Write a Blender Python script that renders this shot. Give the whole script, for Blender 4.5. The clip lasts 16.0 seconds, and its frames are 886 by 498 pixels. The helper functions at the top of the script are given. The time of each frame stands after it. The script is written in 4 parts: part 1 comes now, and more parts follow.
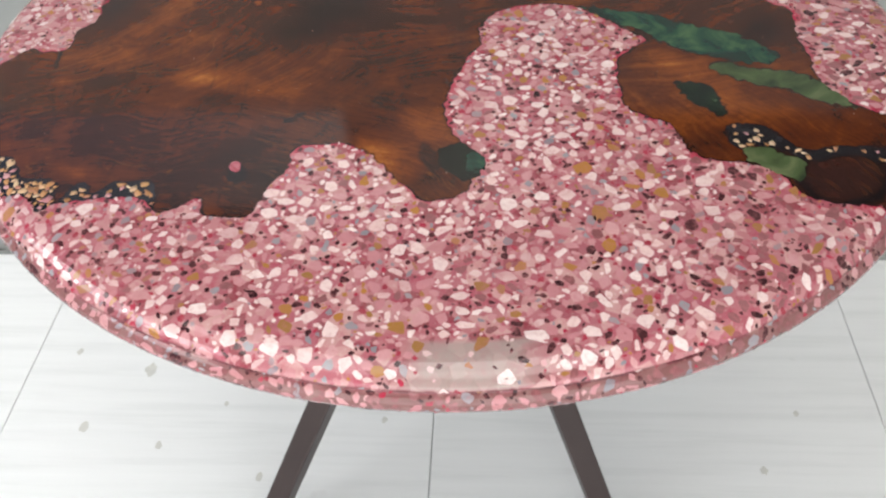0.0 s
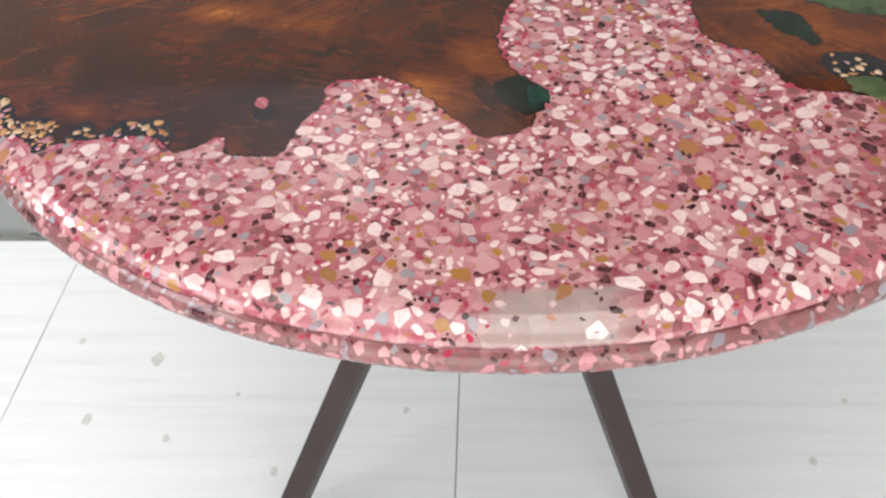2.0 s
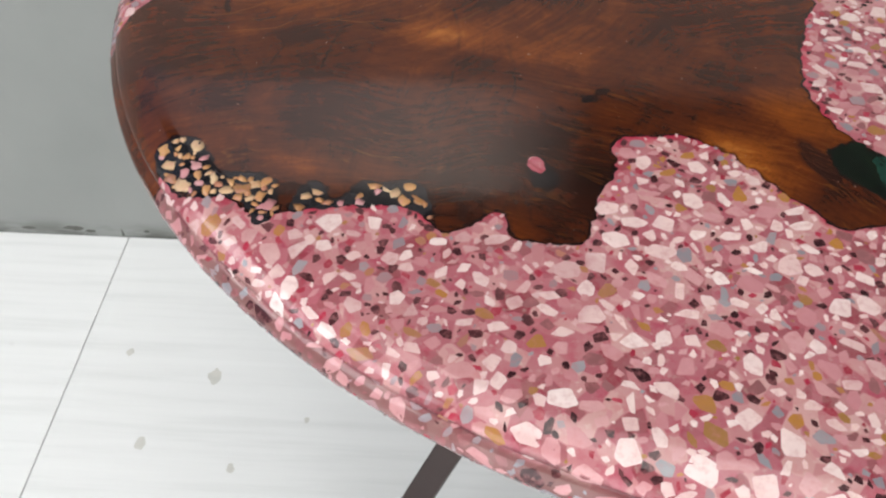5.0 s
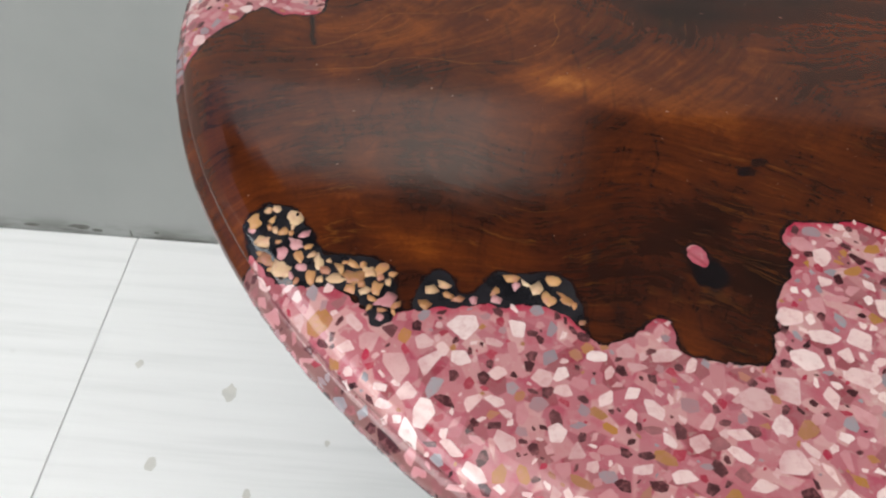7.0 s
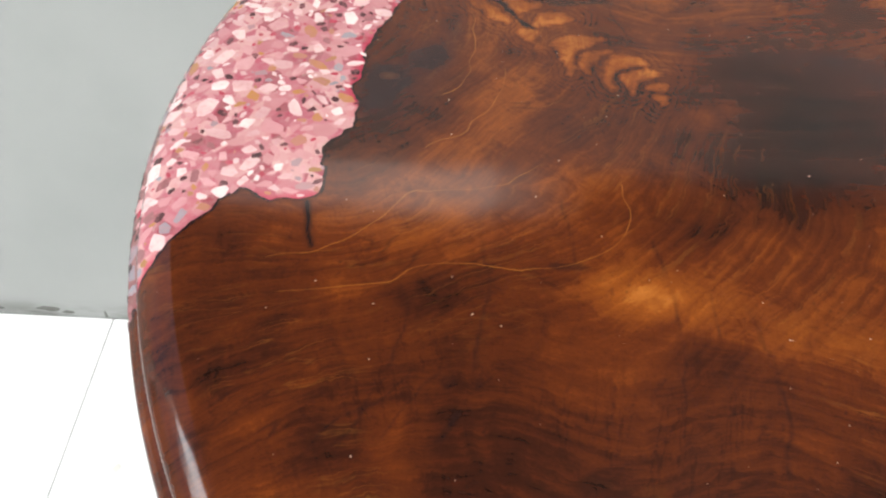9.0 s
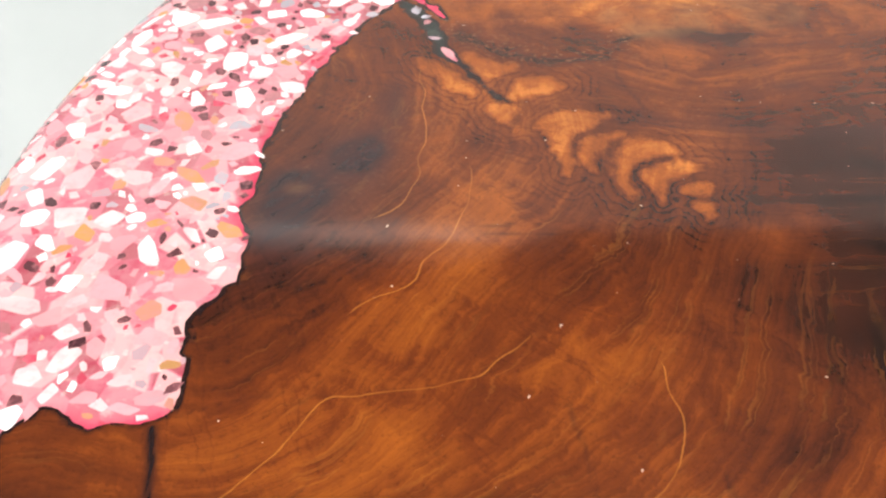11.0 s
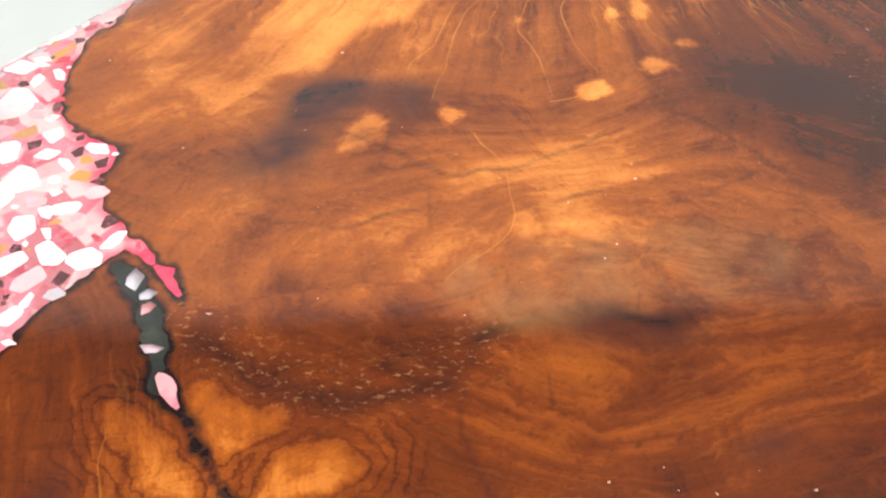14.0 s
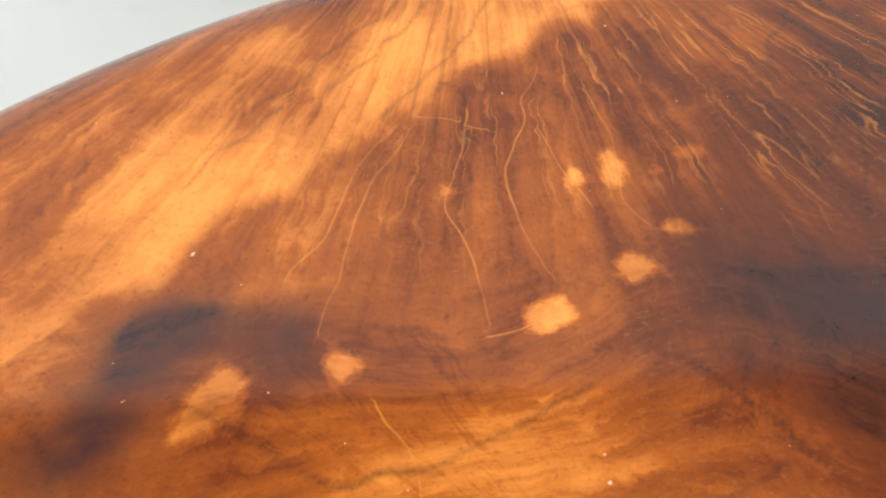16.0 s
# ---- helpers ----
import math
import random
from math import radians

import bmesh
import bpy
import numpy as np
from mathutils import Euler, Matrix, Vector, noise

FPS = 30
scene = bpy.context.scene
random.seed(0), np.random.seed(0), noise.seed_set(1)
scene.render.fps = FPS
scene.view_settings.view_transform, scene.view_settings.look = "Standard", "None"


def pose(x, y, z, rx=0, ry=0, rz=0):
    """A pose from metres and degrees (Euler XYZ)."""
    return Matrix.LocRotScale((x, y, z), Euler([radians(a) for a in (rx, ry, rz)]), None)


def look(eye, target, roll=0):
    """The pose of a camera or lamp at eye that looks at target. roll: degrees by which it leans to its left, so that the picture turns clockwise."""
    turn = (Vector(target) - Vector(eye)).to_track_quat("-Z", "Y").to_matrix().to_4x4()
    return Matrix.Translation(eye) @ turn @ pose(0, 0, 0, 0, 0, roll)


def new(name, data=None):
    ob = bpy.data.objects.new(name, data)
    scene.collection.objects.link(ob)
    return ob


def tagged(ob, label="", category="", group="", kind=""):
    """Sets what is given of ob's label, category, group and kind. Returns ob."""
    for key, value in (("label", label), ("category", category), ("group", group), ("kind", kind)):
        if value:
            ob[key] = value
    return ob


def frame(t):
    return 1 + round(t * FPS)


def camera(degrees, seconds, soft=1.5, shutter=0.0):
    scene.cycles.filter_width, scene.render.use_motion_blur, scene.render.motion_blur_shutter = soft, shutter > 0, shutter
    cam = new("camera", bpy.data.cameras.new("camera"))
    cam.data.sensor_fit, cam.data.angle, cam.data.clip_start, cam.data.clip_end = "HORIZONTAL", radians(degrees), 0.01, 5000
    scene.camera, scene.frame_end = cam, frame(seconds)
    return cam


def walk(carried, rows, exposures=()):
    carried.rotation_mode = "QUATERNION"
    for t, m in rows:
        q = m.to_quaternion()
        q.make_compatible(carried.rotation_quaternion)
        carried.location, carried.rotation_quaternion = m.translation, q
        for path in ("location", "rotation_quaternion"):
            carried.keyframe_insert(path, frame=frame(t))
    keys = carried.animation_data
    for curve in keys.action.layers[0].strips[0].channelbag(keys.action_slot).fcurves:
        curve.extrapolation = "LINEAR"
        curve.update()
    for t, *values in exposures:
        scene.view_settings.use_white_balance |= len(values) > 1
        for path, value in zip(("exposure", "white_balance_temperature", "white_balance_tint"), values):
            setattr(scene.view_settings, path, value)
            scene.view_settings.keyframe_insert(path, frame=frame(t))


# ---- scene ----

# ---------------------------------------------------------------- camera
cam = camera(55.5, 16.0, soft=2.3)
PATH = [
    (0, (0.0531, -0.6565, 1.1335), (-0.072, 0.740, -0.293), -3.3),
    (0.5, (0.0538, -0.6477, 1.1101), (-0.068, 0.753, -0.312), -3.8),
    (1, (0.0463, -0.6472, 1.0862), (-0.088, 0.755, -0.333), -4.4),
    (1.5, (0.0383, -0.6412, 1.0685), (-0.089, 0.761, -0.351), -4.2),
    (2, (0.0123, -0.6289, 1.0556), (-0.113, 0.772, -0.366), -3.6),
    (2.5, (-0.0253, -0.6122, 1.0491), (-0.150, 0.797, -0.365), -3.1),
    (3, (-0.0572, -0.5861, 1.0415), (-0.170, 0.821, -0.375), -2.4),
    (3.5, (-0.0850, -0.5661, 1.0357), (-0.183, 0.837, -0.386), -1.6),
    (4, (-0.1095, -0.5517, 1.0268), (-0.194, 0.835, -0.412), -0.8),
    (4.5, (-0.1343, -0.5338, 1.0244), (-0.217, 0.835, -0.431), -0.6),
    (4.7, (-0.1478, -0.5244, 1.0243), (-0.220, 0.839, -0.437), -0.1),
    (6.8, (-0.2279, -0.4459, 1.0116), (-0.274, 0.882, -0.483), 2.5),
    (7, (-0.2362, -0.4356, 1.0090), (-0.256, 0.890, -0.489), 3.7),
    (7.5, (-0.2534, -0.4145, 1.0187), (-0.246, 0.917, -0.473), 4),
    (8, (-0.2591, -0.3830, 1.0316), (-0.254, 0.939, -0.470), 3.6),
    (8.2, (-0.2601, -0.3647, 1.0305), (-0.263, 0.950, -0.476), 3.5),
    (10.3, (-0.2693, -0.1955, 0.9348), (-0.230, 1.172, -0.524), 2.2),
    (10.5, (-0.2656, -0.1865, 0.9349), (-0.221, 1.181, -0.524), 2.2),
    (11, (-0.2550, -0.1571, 0.9338), (-0.195, 1.202, -0.532), 2.3),
    (11.5, (-0.2473, -0.1322, 0.9341), (-0.186, 1.220, -0.538), 2.3),
    (12, (-0.2377, -0.1035, 0.9314), (-0.172, 1.238, -0.551), 2.3),
    (12.5, (-0.2259, -0.0722, 0.9282), (-0.148, 1.259, -0.562), 2.1),
    (13, (-0.2106, -0.0366, 0.9228), (-0.131, 1.271, -0.589), 1.5),
    (13.5, (-0.1993, -0.0068, 0.9139), (-0.112, 1.286, -0.610), 1.6),
    (14, (-0.1920, 0.0185, 0.9075), (-0.106, 1.310, -0.617), 1.6),
    (14.5, (-0.1825, 0.0444, 0.9108), (-0.098, 1.322, -0.625), 1.6),
    (15, (-0.1759, 0.0703, 0.9104), (-0.080, 1.337, -0.635), 1.9),
    (15.5, (-0.1768, 0.0940, 0.9005), (-0.046, 1.355, -0.646), 3.1),
    (16, (-0.1708, 0.1156, 0.8925), (-0.017, 1.365, -0.662), 3.3),
]
walk(cam, [(t, look(eye, target, roll)) for t, eye, target, roll in PATH],
     exposures=[(0.0, -0.50), (1.5, -0.44), (3.0, -0.52), (4.5, -0.63), (7.5, -0.67), (8.2, -0.42), (10.3, 0.60), (13.5, 0.85), (14.5, 0.88), (16.0, 0.76)])

# ---------------------------------------------------------------- light
world = bpy.data.worlds.new("world")
scene.world = world
world.use_nodes = True
sky = world.node_tree.nodes.new("ShaderNodeTexSky")
sky.sky_type, sky.sun_disc = "NISHITA", False
sky.sun_elevation, sky.sun_rotation, sky.dust_density = radians(52), radians(0), 3.0
world.node_tree.nodes["Background"].inputs[1].default_value = 0.125
world.node_tree.links.new(sky.outputs[0], world.node_tree.nodes["Background"].inputs[0])

ROOM_X0, ROOM_X1, ROOM_Y0, ROOM_Y1, ROOM_H = -2.45, 2.55, -2.9, 0.433, 3.0


def area(name, m, sx, sy, watts, colour):
    lamp = bpy.data.lights.new(name, "AREA")
    lamp.shape, lamp.size, lamp.size_y, lamp.energy, lamp.color = "RECTANGLE", sx, sy, watts, colour
    ob = new(name, lamp)
    ob.matrix_world = m
    return ob


# daylight through the wide openings behind the camera and on the left
area("opening_light", look((0.0, ROOM_Y0 + 0.12, 1.25), (0.0, 0.0, 1.0)), 4.2, 2.3, 146, (1.0, 0.985, 0.96))
area("side_opening_light", look((ROOM_X0 + 0.12, -0.86, 2.28), (0.0, -0.6, 0.8)), 2.5, 0.8, 58, (0.96, 0.985, 1.0))
# unseen panel overhead, added so the rim's shoulder catches a bright streak
area("ceiling_panel_light", look((-0.35, -0.6, ROOM_H - 0.09), (-0.35, -0.6, 0.0)), 2.3, 1.3, 10, (1.0, 0.97, 0.93))


# ---------------------------------------------------------------- node helpers
class Mat:
    def __init__(self, name, roughness=0.5, metallic=0.0):
        self.m = bpy.data.materials.new(name)
        self.m.use_nodes = True
        self.t = self.m.node_tree
        self.b = self.t.nodes["Principled BSDF"]
        self.b.inputs["Roughness"].default_value = roughness
        self.b.inputs["Metallic"].default_value = metallic
        self.b.inputs["IOR"].default_value = 1.44

    def node(self, kind, **settings):
        n = self.t.nodes.new(kind)
        for key, value in settings.items():
            n.inputs[key.replace("_", " ")].default_value = value
        return n

    def link(self, a, b):
        self.t.links.new(a, b)

    def coords(self):
        return self.t.nodes.new("ShaderNodeTexCoord").outputs["Object"]

    def noise(self, scale, detail=4.0, rough=0.55, vec=None, distortion=0.0, stretch=None):
        n = self.node("ShaderNodeTexNoise", Scale=scale, Detail=detail, Roughness=rough, Distortion=distortion)
        vec = vec or self.coords()
        if stretch:
            mp = self.t.nodes.new("ShaderNodeMapping")
            mp.inputs["Scale"].default_value = stretch
            self.link(vec, mp.inputs[0])
            vec = mp.outputs[0]
        self.link(vec, n.inputs["Vector"])
        return n.outputs[0]

    def attr(self, name):
        n = self.t.nodes.new("ShaderNodeAttribute")
        n.attribute_name = name
        return n.outputs["Fac"]

    def math(self, op, a, b=None, c=None, clamp=False):
        n = self.t.nodes.new("ShaderNodeMath")
        n.operation, n.use_clamp = op, clamp
        for i, v in enumerate((a, b, c)):
            if v is None:
                continue
            if isinstance(v, (int, float)):
                n.inputs[i].default_value = v
            else:
                self.link(v, n.inputs[i])
        return n.outputs[0]

    def ramp(self, fac, *stops):
        n = self.t.nodes.new("ShaderNodeValToRGB")
        e = n.color_ramp.elements
        while len(e) < len(stops):
            e.new(0.5)
        for el, (p, col) in zip(e, stops):
            el.position = p
            el.color = (*col, 1) if len(col) == 3 else col
        self.link(fac, n.inputs[0])
        return n.outputs[0]

    def mix(self, fac, a, b, blend="MIX"):
        n = self.t.nodes.new("ShaderNodeMix")
        n.data_type, n.blend_type = "RGBA", blend
        for sock, v in ((n.inputs[0], fac), (n.inputs[6], a), (n.inputs[7], b)):
            if isinstance(v, (int, float)):
                sock.default_value = v
            elif isinstance(v, tuple):
                sock.default_value = (*v, 1)
            else:
                self.link(v, sock)
        return n.outputs[2]

    def bump(self, height, strength=0.2, distance=0.001):
        n = self.t.nodes.new("ShaderNodeBump")
        n.inputs["Strength"].default_value, n.inputs["Distance"].default_value = strength, distance
        self.link(height, n.inputs["Height"])
        self.link(n.outputs[0], self.b.inputs["Normal"])

    def colour(self, c):
        if isinstance(c, tuple):
            self.b.inputs["Base Color"].default_value = (*c, 1)
        else:
            self.link(c, self.b.inputs["Base Color"])

    def rand(self):
        """A number of its own for every piece, whether an object or an island of a joined mesh."""
        o = self.t.nodes.new("ShaderNodeObjectInfo").outputs["Random"]
        g = self.t.nodes.new("ShaderNodeNewGeometry").outputs["Random Per Island"]
        return self.math("FRACT", self.math("ADD", o, g))


GLOSS = 0.095


def plain(name, base, var, rough, scale=6.0, metallic=0.0, bump=0.1):
    m = Mat(name, rough, metallic)
    n = m.noise(scale, 6)
    f = m.noise(scale * 18, 3)
    m.colour(m.mix(m.math("MULTIPLY", f, 0.35), m.ramp(n, (0.3, base), (0.7, var)), tuple(0.8 * v for v in base)))
    m.bump(f, bump, 0.0006)
    return m.m


# ---------------------------------------------------------------- materials
def wood_material():
    """Varnished burl: growth lines follow four swirling systems, with cross checks, amber islands and pale veins."""
    m = Mat("varnished_burl_wood", GLOSS)
    tone, char = m.attr("tone"), m.attr("char")
    big = m.noise(9, 5, 0.6, distortion=1.2)
    cloud = m.noise(42, 6, 0.62, distortion=1.0)
    fleck = m.noise(150, 5, 0.7, distortion=0.5)
    warp = m.math("MULTIPLY_ADD", cloud, 0.010, -0.005)
    fibre, check, hair = None, None, None
    for zone in ("front", "swirl", "eye", "fan"):
        n = m.t.nodes.new("ShaderNodeAttribute")
        n.attribute_name = zone
        sep = m.t.nodes.new("ShaderNodeSeparateXYZ")
        m.link(n.outputs["Vector"], sep.inputs[0])
        across, along, mask = sep.outputs
        across = m.math("ADD", across, warp)
        xyz = m.t.nodes.new("ShaderNodeCombineXYZ")
        m.link(across, xyz.inputs[0])
        m.link(m.math("MULTIPLY", along, 0.07), xyz.inputs[1])
        f = m.math("MULTIPLY", m.noise(260, 6, 0.72, vec=xyz.outputs[0]), mask)
        fibre = m.math("ADD", fibre, f) if fibre else f
        thread = m.node("ShaderNodeTexNoise", Scale=150.0, Detail=2.0, Roughness=0.5)
        m.link(xyz.outputs[0], thread.inputs["Vector"])
        line = m.math("ABSOLUTE", m.math("SUBTRACT", thread.outputs[0], 0.56))
        line = m.math("MULTIPLY", m.math("SUBTRACT", 1.0, m.math("MULTIPLY", line, 52.0), clamp=True), mask)
        hair = m.math("ADD", hair, line) if hair else line
        if zone == "fan":
            continue
        cut = m.t.nodes.new("ShaderNodeCombineXYZ")
        m.link(m.math("MULTIPLY", across, 0.16), cut.inputs[0])
        m.link(m.math("ADD", along, m.math("MULTIPLY", fleck, 0.004)), cut.inputs[1])
        c = m.math("ABSOLUTE", m.math("SUBTRACT", m.noise(120, 3, 0.6, vec=cut.outputs[0]), 0.44))
        c = m.math("MULTIPLY", m.math("SUBTRACT", 1.0, m.math("MULTIPLY", c, 34.0), clamp=True), mask)
        check = m.math("ADD", check, c) if check else c
    patch = m.ramp(m.noise(24, 3, 0.55), (0.42, (0, 0, 0)), (0.60, (1, 1, 1)))
    amber = m.math("ADD", m.attr("amber"), m.math("ADD", m.math("MULTIPLY_ADD", fleck, 0.0050, -0.0025), m.math("MULTIPLY_ADD", cloud, 0.009, -0.0048)))
    core = m.math("MULTIPLY_ADD", amber, 420.0, 0.45, clamp=True)
    v = m.math("ADD", tone, m.math("MULTIPLY_ADD", big, 0.22, -0.11))
    v = m.math("ADD", v, m.math("MULTIPLY_ADD", cloud, 0.42, -0.215))
    v = m.math("ADD", v, m.math("MULTIPLY_ADD", fleck, 0.16, -0.08))
    v = m.math("ADD", v, m.math("MULTIPLY_ADD", fibre, 0.56, -0.28))
    v = m.math("ADD", v, m.math("MULTIPLY", core, m.math("MULTIPLY", m.attr("amber_gain"), m.math("MULTIPLY_ADD", big, 1.3, 0.3))))
    # dark growth lines nested round the amber islands
    ringed = m.math("FRACT", m.math("MULTIPLY", m.math("ADD", amber, m.math("MULTIPLY", warp, 0.3)), 330.0))
    ringed = m.math("SUBTRACT", 1.0, m.math("MULTIPLY", m.math("ABSOLUTE", m.math("SUBTRACT", ringed, 0.5)), 5.0), clamp=True)
    ringed = m.math("MULTIPLY", m.math("MULTIPLY", ringed, m.attr("nest")), m.math("MULTIPLY_ADD", core, -0.55, 1.0))
    v = m.math("SUBTRACT", v, m.math("MULTIPLY", ringed, 0.15))
    v = m.math("SUBTRACT", v, m.math("MULTIPLY", m.math("MULTIPLY", check, patch), 0.065))
    base = m.ramp(v, (0.05, (0.010, 0.0045, 0.0036)), (0.24, (0.034, 0.0090, 0.0048)), (0.46, (0.092, 0.0204, 0.0056)),
                  (0.68, (0.20, 0.051, 0.0085)), (0.98, (0.47, 0.168, 0.030)))
    pores = m.noise(800, 2, 0.5)
    base = m.mix(m.math("MULTIPLY", m.ramp(pores, (0.30, (1, 1, 1)), (0.42, (0, 0, 0))), 0.22), base, (0.012, 0.004, 0.003))
    # pale veins, thin and broken along their length
    broken = m.ramp(m.noise(38, 4, 0.65), (0.42, (0, 0, 0)), (0.58, (1, 1, 1)))
    thin = m.math("ABSOLUTE", m.math("ADD", m.attr("veind"), m.math("MULTIPLY_ADD", fleck, 0.0010, -0.0005)))
    thin = m.math("SUBTRACT", 1.0, m.math("MULTIPLY", thin, 2900.0), clamp=True)
    thin = m.math("MULTIPLY", m.math("MULTIPLY", thin, m.attr("vein")), m.math("MULTIPLY_ADD", broken, 0.6, 0.38), clamp=True)
    hair = m.math("MULTIPLY", m.math("MULTIPLY", hair, broken), m.math("MULTIPLY", m.attr("hair"), 0.75))
    thin = m.math("MAXIMUM", thin, hair)
    base = m.mix(m.math("MULTIPLY", thin, 0.56), base, (0.42, 0.16, 0.03))
    streak = m.t.nodes.new("ShaderNodeCombineXYZ")
    m.link(m.math("ADD", m.attr("ray"), m.math("MULTIPLY", cloud, 0.006)), streak.inputs[0])
    dark = m.ramp(m.noise(75, 3, 0.6, vec=streak.outputs[0]), (0.34, (1, 1, 1)), (0.46, (0, 0, 0)))
    base = m.mix(m.math("MULTIPLY", m.math("MULTIPLY", dark, m.attr("ray_mask")), 0.42), base, (0.05, 0.012, 0.004))
    # charred rims and soft dark stains
    ch = m.math("MULTIPLY", char, m.math("MULTIPLY_ADD", cloud, 1.3, 0.40), clamp=True)
    ch = m.math("MULTIPLY", ch, m.math("MULTIPLY_ADD", fibre, 0.9, 0.55), clamp=True)
    soft = m.math("MULTIPLY", m.attr("shade"), m.math("ADD", m.math("MULTIPLY_ADD", fibre, 1.6, -0.15), m.math("MULTIPLY_ADD", cloud, 0.9, -0.15)), clamp=True)
    base = m.mix(soft, base, (0.021, 0.0115, 0.0125))
    rim = m.math("ADD", m.attr("near"), m.math("MULTIPLY_ADD", fleck, 0.0036, -0.0012))
    rim = m.math("MULTIPLY_ADD", rim, m.math("MULTIPLY_ADD", big, -560.0, 1000.0), 1.0, clamp=True)
    base = m.mix(m.math("MAXIMUM", ch, m.math("MULTIPLY", rim, m.math("MULTIPLY_ADD", big, 1.1, 0.25), clamp=True)), base, (0.006, 0.0055, 0.0068))
    base = m.mix(m.math("MULTIPLY", m.attr("dull"), m.math("MULTIPLY_ADD", fibre, 1.5, 0.0), clamp=True), base, (0.20, 0.086, 0.030))
    grit = m.ramp(m.noise(760, 3, 0.65, stretch=(0.6, 1.0, 1.0)), (0.57, (0, 0, 0)), (0.66, (1, 1, 1)))
    base = m.mix(m.math("MULTIPLY", m.math("MULTIPLY", grit, m.attr("speck")), 0.34), base, (0.34, 0.17, 0.08))
    dust = m.ramp(m.noise(430, 1, 0.4), (0.815, (0, 0, 0)), (0.84, (1, 1, 1)))
    base = m.mix(m.math("MULTIPLY", dust, 0.5), base, (0.6, 0.42, 0.33))
    m.colour(base)
    m.bump(m.noise(26, 3), 0.10, 0.0012)
    return m.m


def resin_pink():
    m = Mat("pink_terrazzo_resin", GLOSS)
    a = m.noise(30, 5, 0.6)
    b = m.noise(170, 4, 0.6)
    base = m.ramp(a, (0.32, (0.35, 0.075, 0.092)), (0.5, (0.41, 0.128, 0.150)), (0.7, (0.41, 0.185, 0.182)))
    base = m.mix(m.ramp(b, (0.50, (0, 0, 0)), (0.66, (1, 1, 1))), base, (0.37, 0.026, 0.062))
    base = m.mix(m.ramp(m.noise(260, 3), (0.60, (0, 0, 0)), (0.68, (1, 1, 1))), base, (0.48, 0.29, 0.27))
    cells = m.t.nodes.new("ShaderNodeTexVoronoi")
    cells.feature = "SMOOTH_F1"
    cells.inputs["Scale"].default_value, cells.inputs["Smoothness"].default_value = 120.0, 0.12
    m.link(m.coords(), cells.inputs["Vector"])
    pick = m.t.nodes.new("ShaderNodeSeparateColor")
    m.link(cells.outputs["Color"], pick.inputs[0])
    deep = m.ramp(pick.outputs[0], (0.10, (0.17, 0.055, 0.06)), (0.32, (0.36, 0.12, 0.15)), (0.62, (0.44, 0.21, 0.22)), (0.85, (0.58, 0.40, 0.37)))
    base = m.mix(0.55, base, deep)
    edge = m.attr("edge")
    base = m.mix(m.math("MULTIPLY", edge, m.math("MULTIPLY_ADD", b, 0.9, 0.45), clamp=True), base, (0.40, 0.012, 0.050))
    # below the groove the resin turns a darker brown
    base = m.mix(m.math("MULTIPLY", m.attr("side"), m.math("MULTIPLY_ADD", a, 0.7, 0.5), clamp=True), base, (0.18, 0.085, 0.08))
    # grey reflected sheen on the front shoulder, mixed into the resin's colour
    base = m.mix(m.math("MULTIPLY", m.attr("rim_sheen"), m.math("MULTIPLY_ADD", b, 0.8, 0.35), clamp=True), base, (0.33, 0.28, 0.255))
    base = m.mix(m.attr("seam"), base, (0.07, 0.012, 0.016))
    m.colour(base)
    m.bump(m.noise(26, 3), 0.10, 0.0012)
    return m.m


def chip_material(name, light, dark, haze):
    """Stone chips under clear resin: those that lie deeper are veiled by the pink."""
    m = Mat(name, GLOSS)
    r = m.rand()
    base = m.mix(r, light, dark)
    n = m.noise(160, 4, 0.6)
    base = m.mix(m.math("MULTIPLY", n, 0.5), base, tuple(0.62 * v for v in dark))
    stain = m.ramp(m.noise(330, 4, 0.65), (0.48, (0, 0, 0)), (0.70, (1, 1, 1)))
    base = m.mix(m.math("MULTIPLY", stain, 0.4), base, (0.44, 0.16, 0.17))
    veil = m.ramp(m.noise(14, 3), (0.44, (0, 0, 0)), (0.58, (1, 1, 1)))
    deep = m.math("MULTIPLY", m.math("MULTIPLY_ADD", m.math("FRACT", m.math("MULTIPLY", r, 7.31)), 0.85, 0.2), m.math("MULTIPLY", m.math("MULTIPLY_ADD", veil, 0.78, 0.22), haze), clamp=True)
    base = m.mix(deep, base, (0.38, 0.15, 0.16))
    m.colour(base)
    m.bump(m.noise(26, 3), 0.10, 0.0012)
    return m.m


def resin_dark():
    m = Mat("black_resin", GLOSS)
    m.colour(m.ramp(m.noise(60, 5), (0.35, (0.006, 0.006, 0.008)), (0.75, (0.03, 0.028, 0.032))))
    m.bump(m.noise(26, 3), 0.10, 0.0012)
    return m.m


def resin_green(name, low, middle, high):
    m = Mat(name, GLOSS)
    n = m.noise(26, 5, 0.6, distortion=0.6)
    m.colour(m.ramp(n, (0.34, low), (0.52, middle), (0.72, high)))
    m.bump(m.noise(26, 3), 0.10, 0.0012)
    return m.m


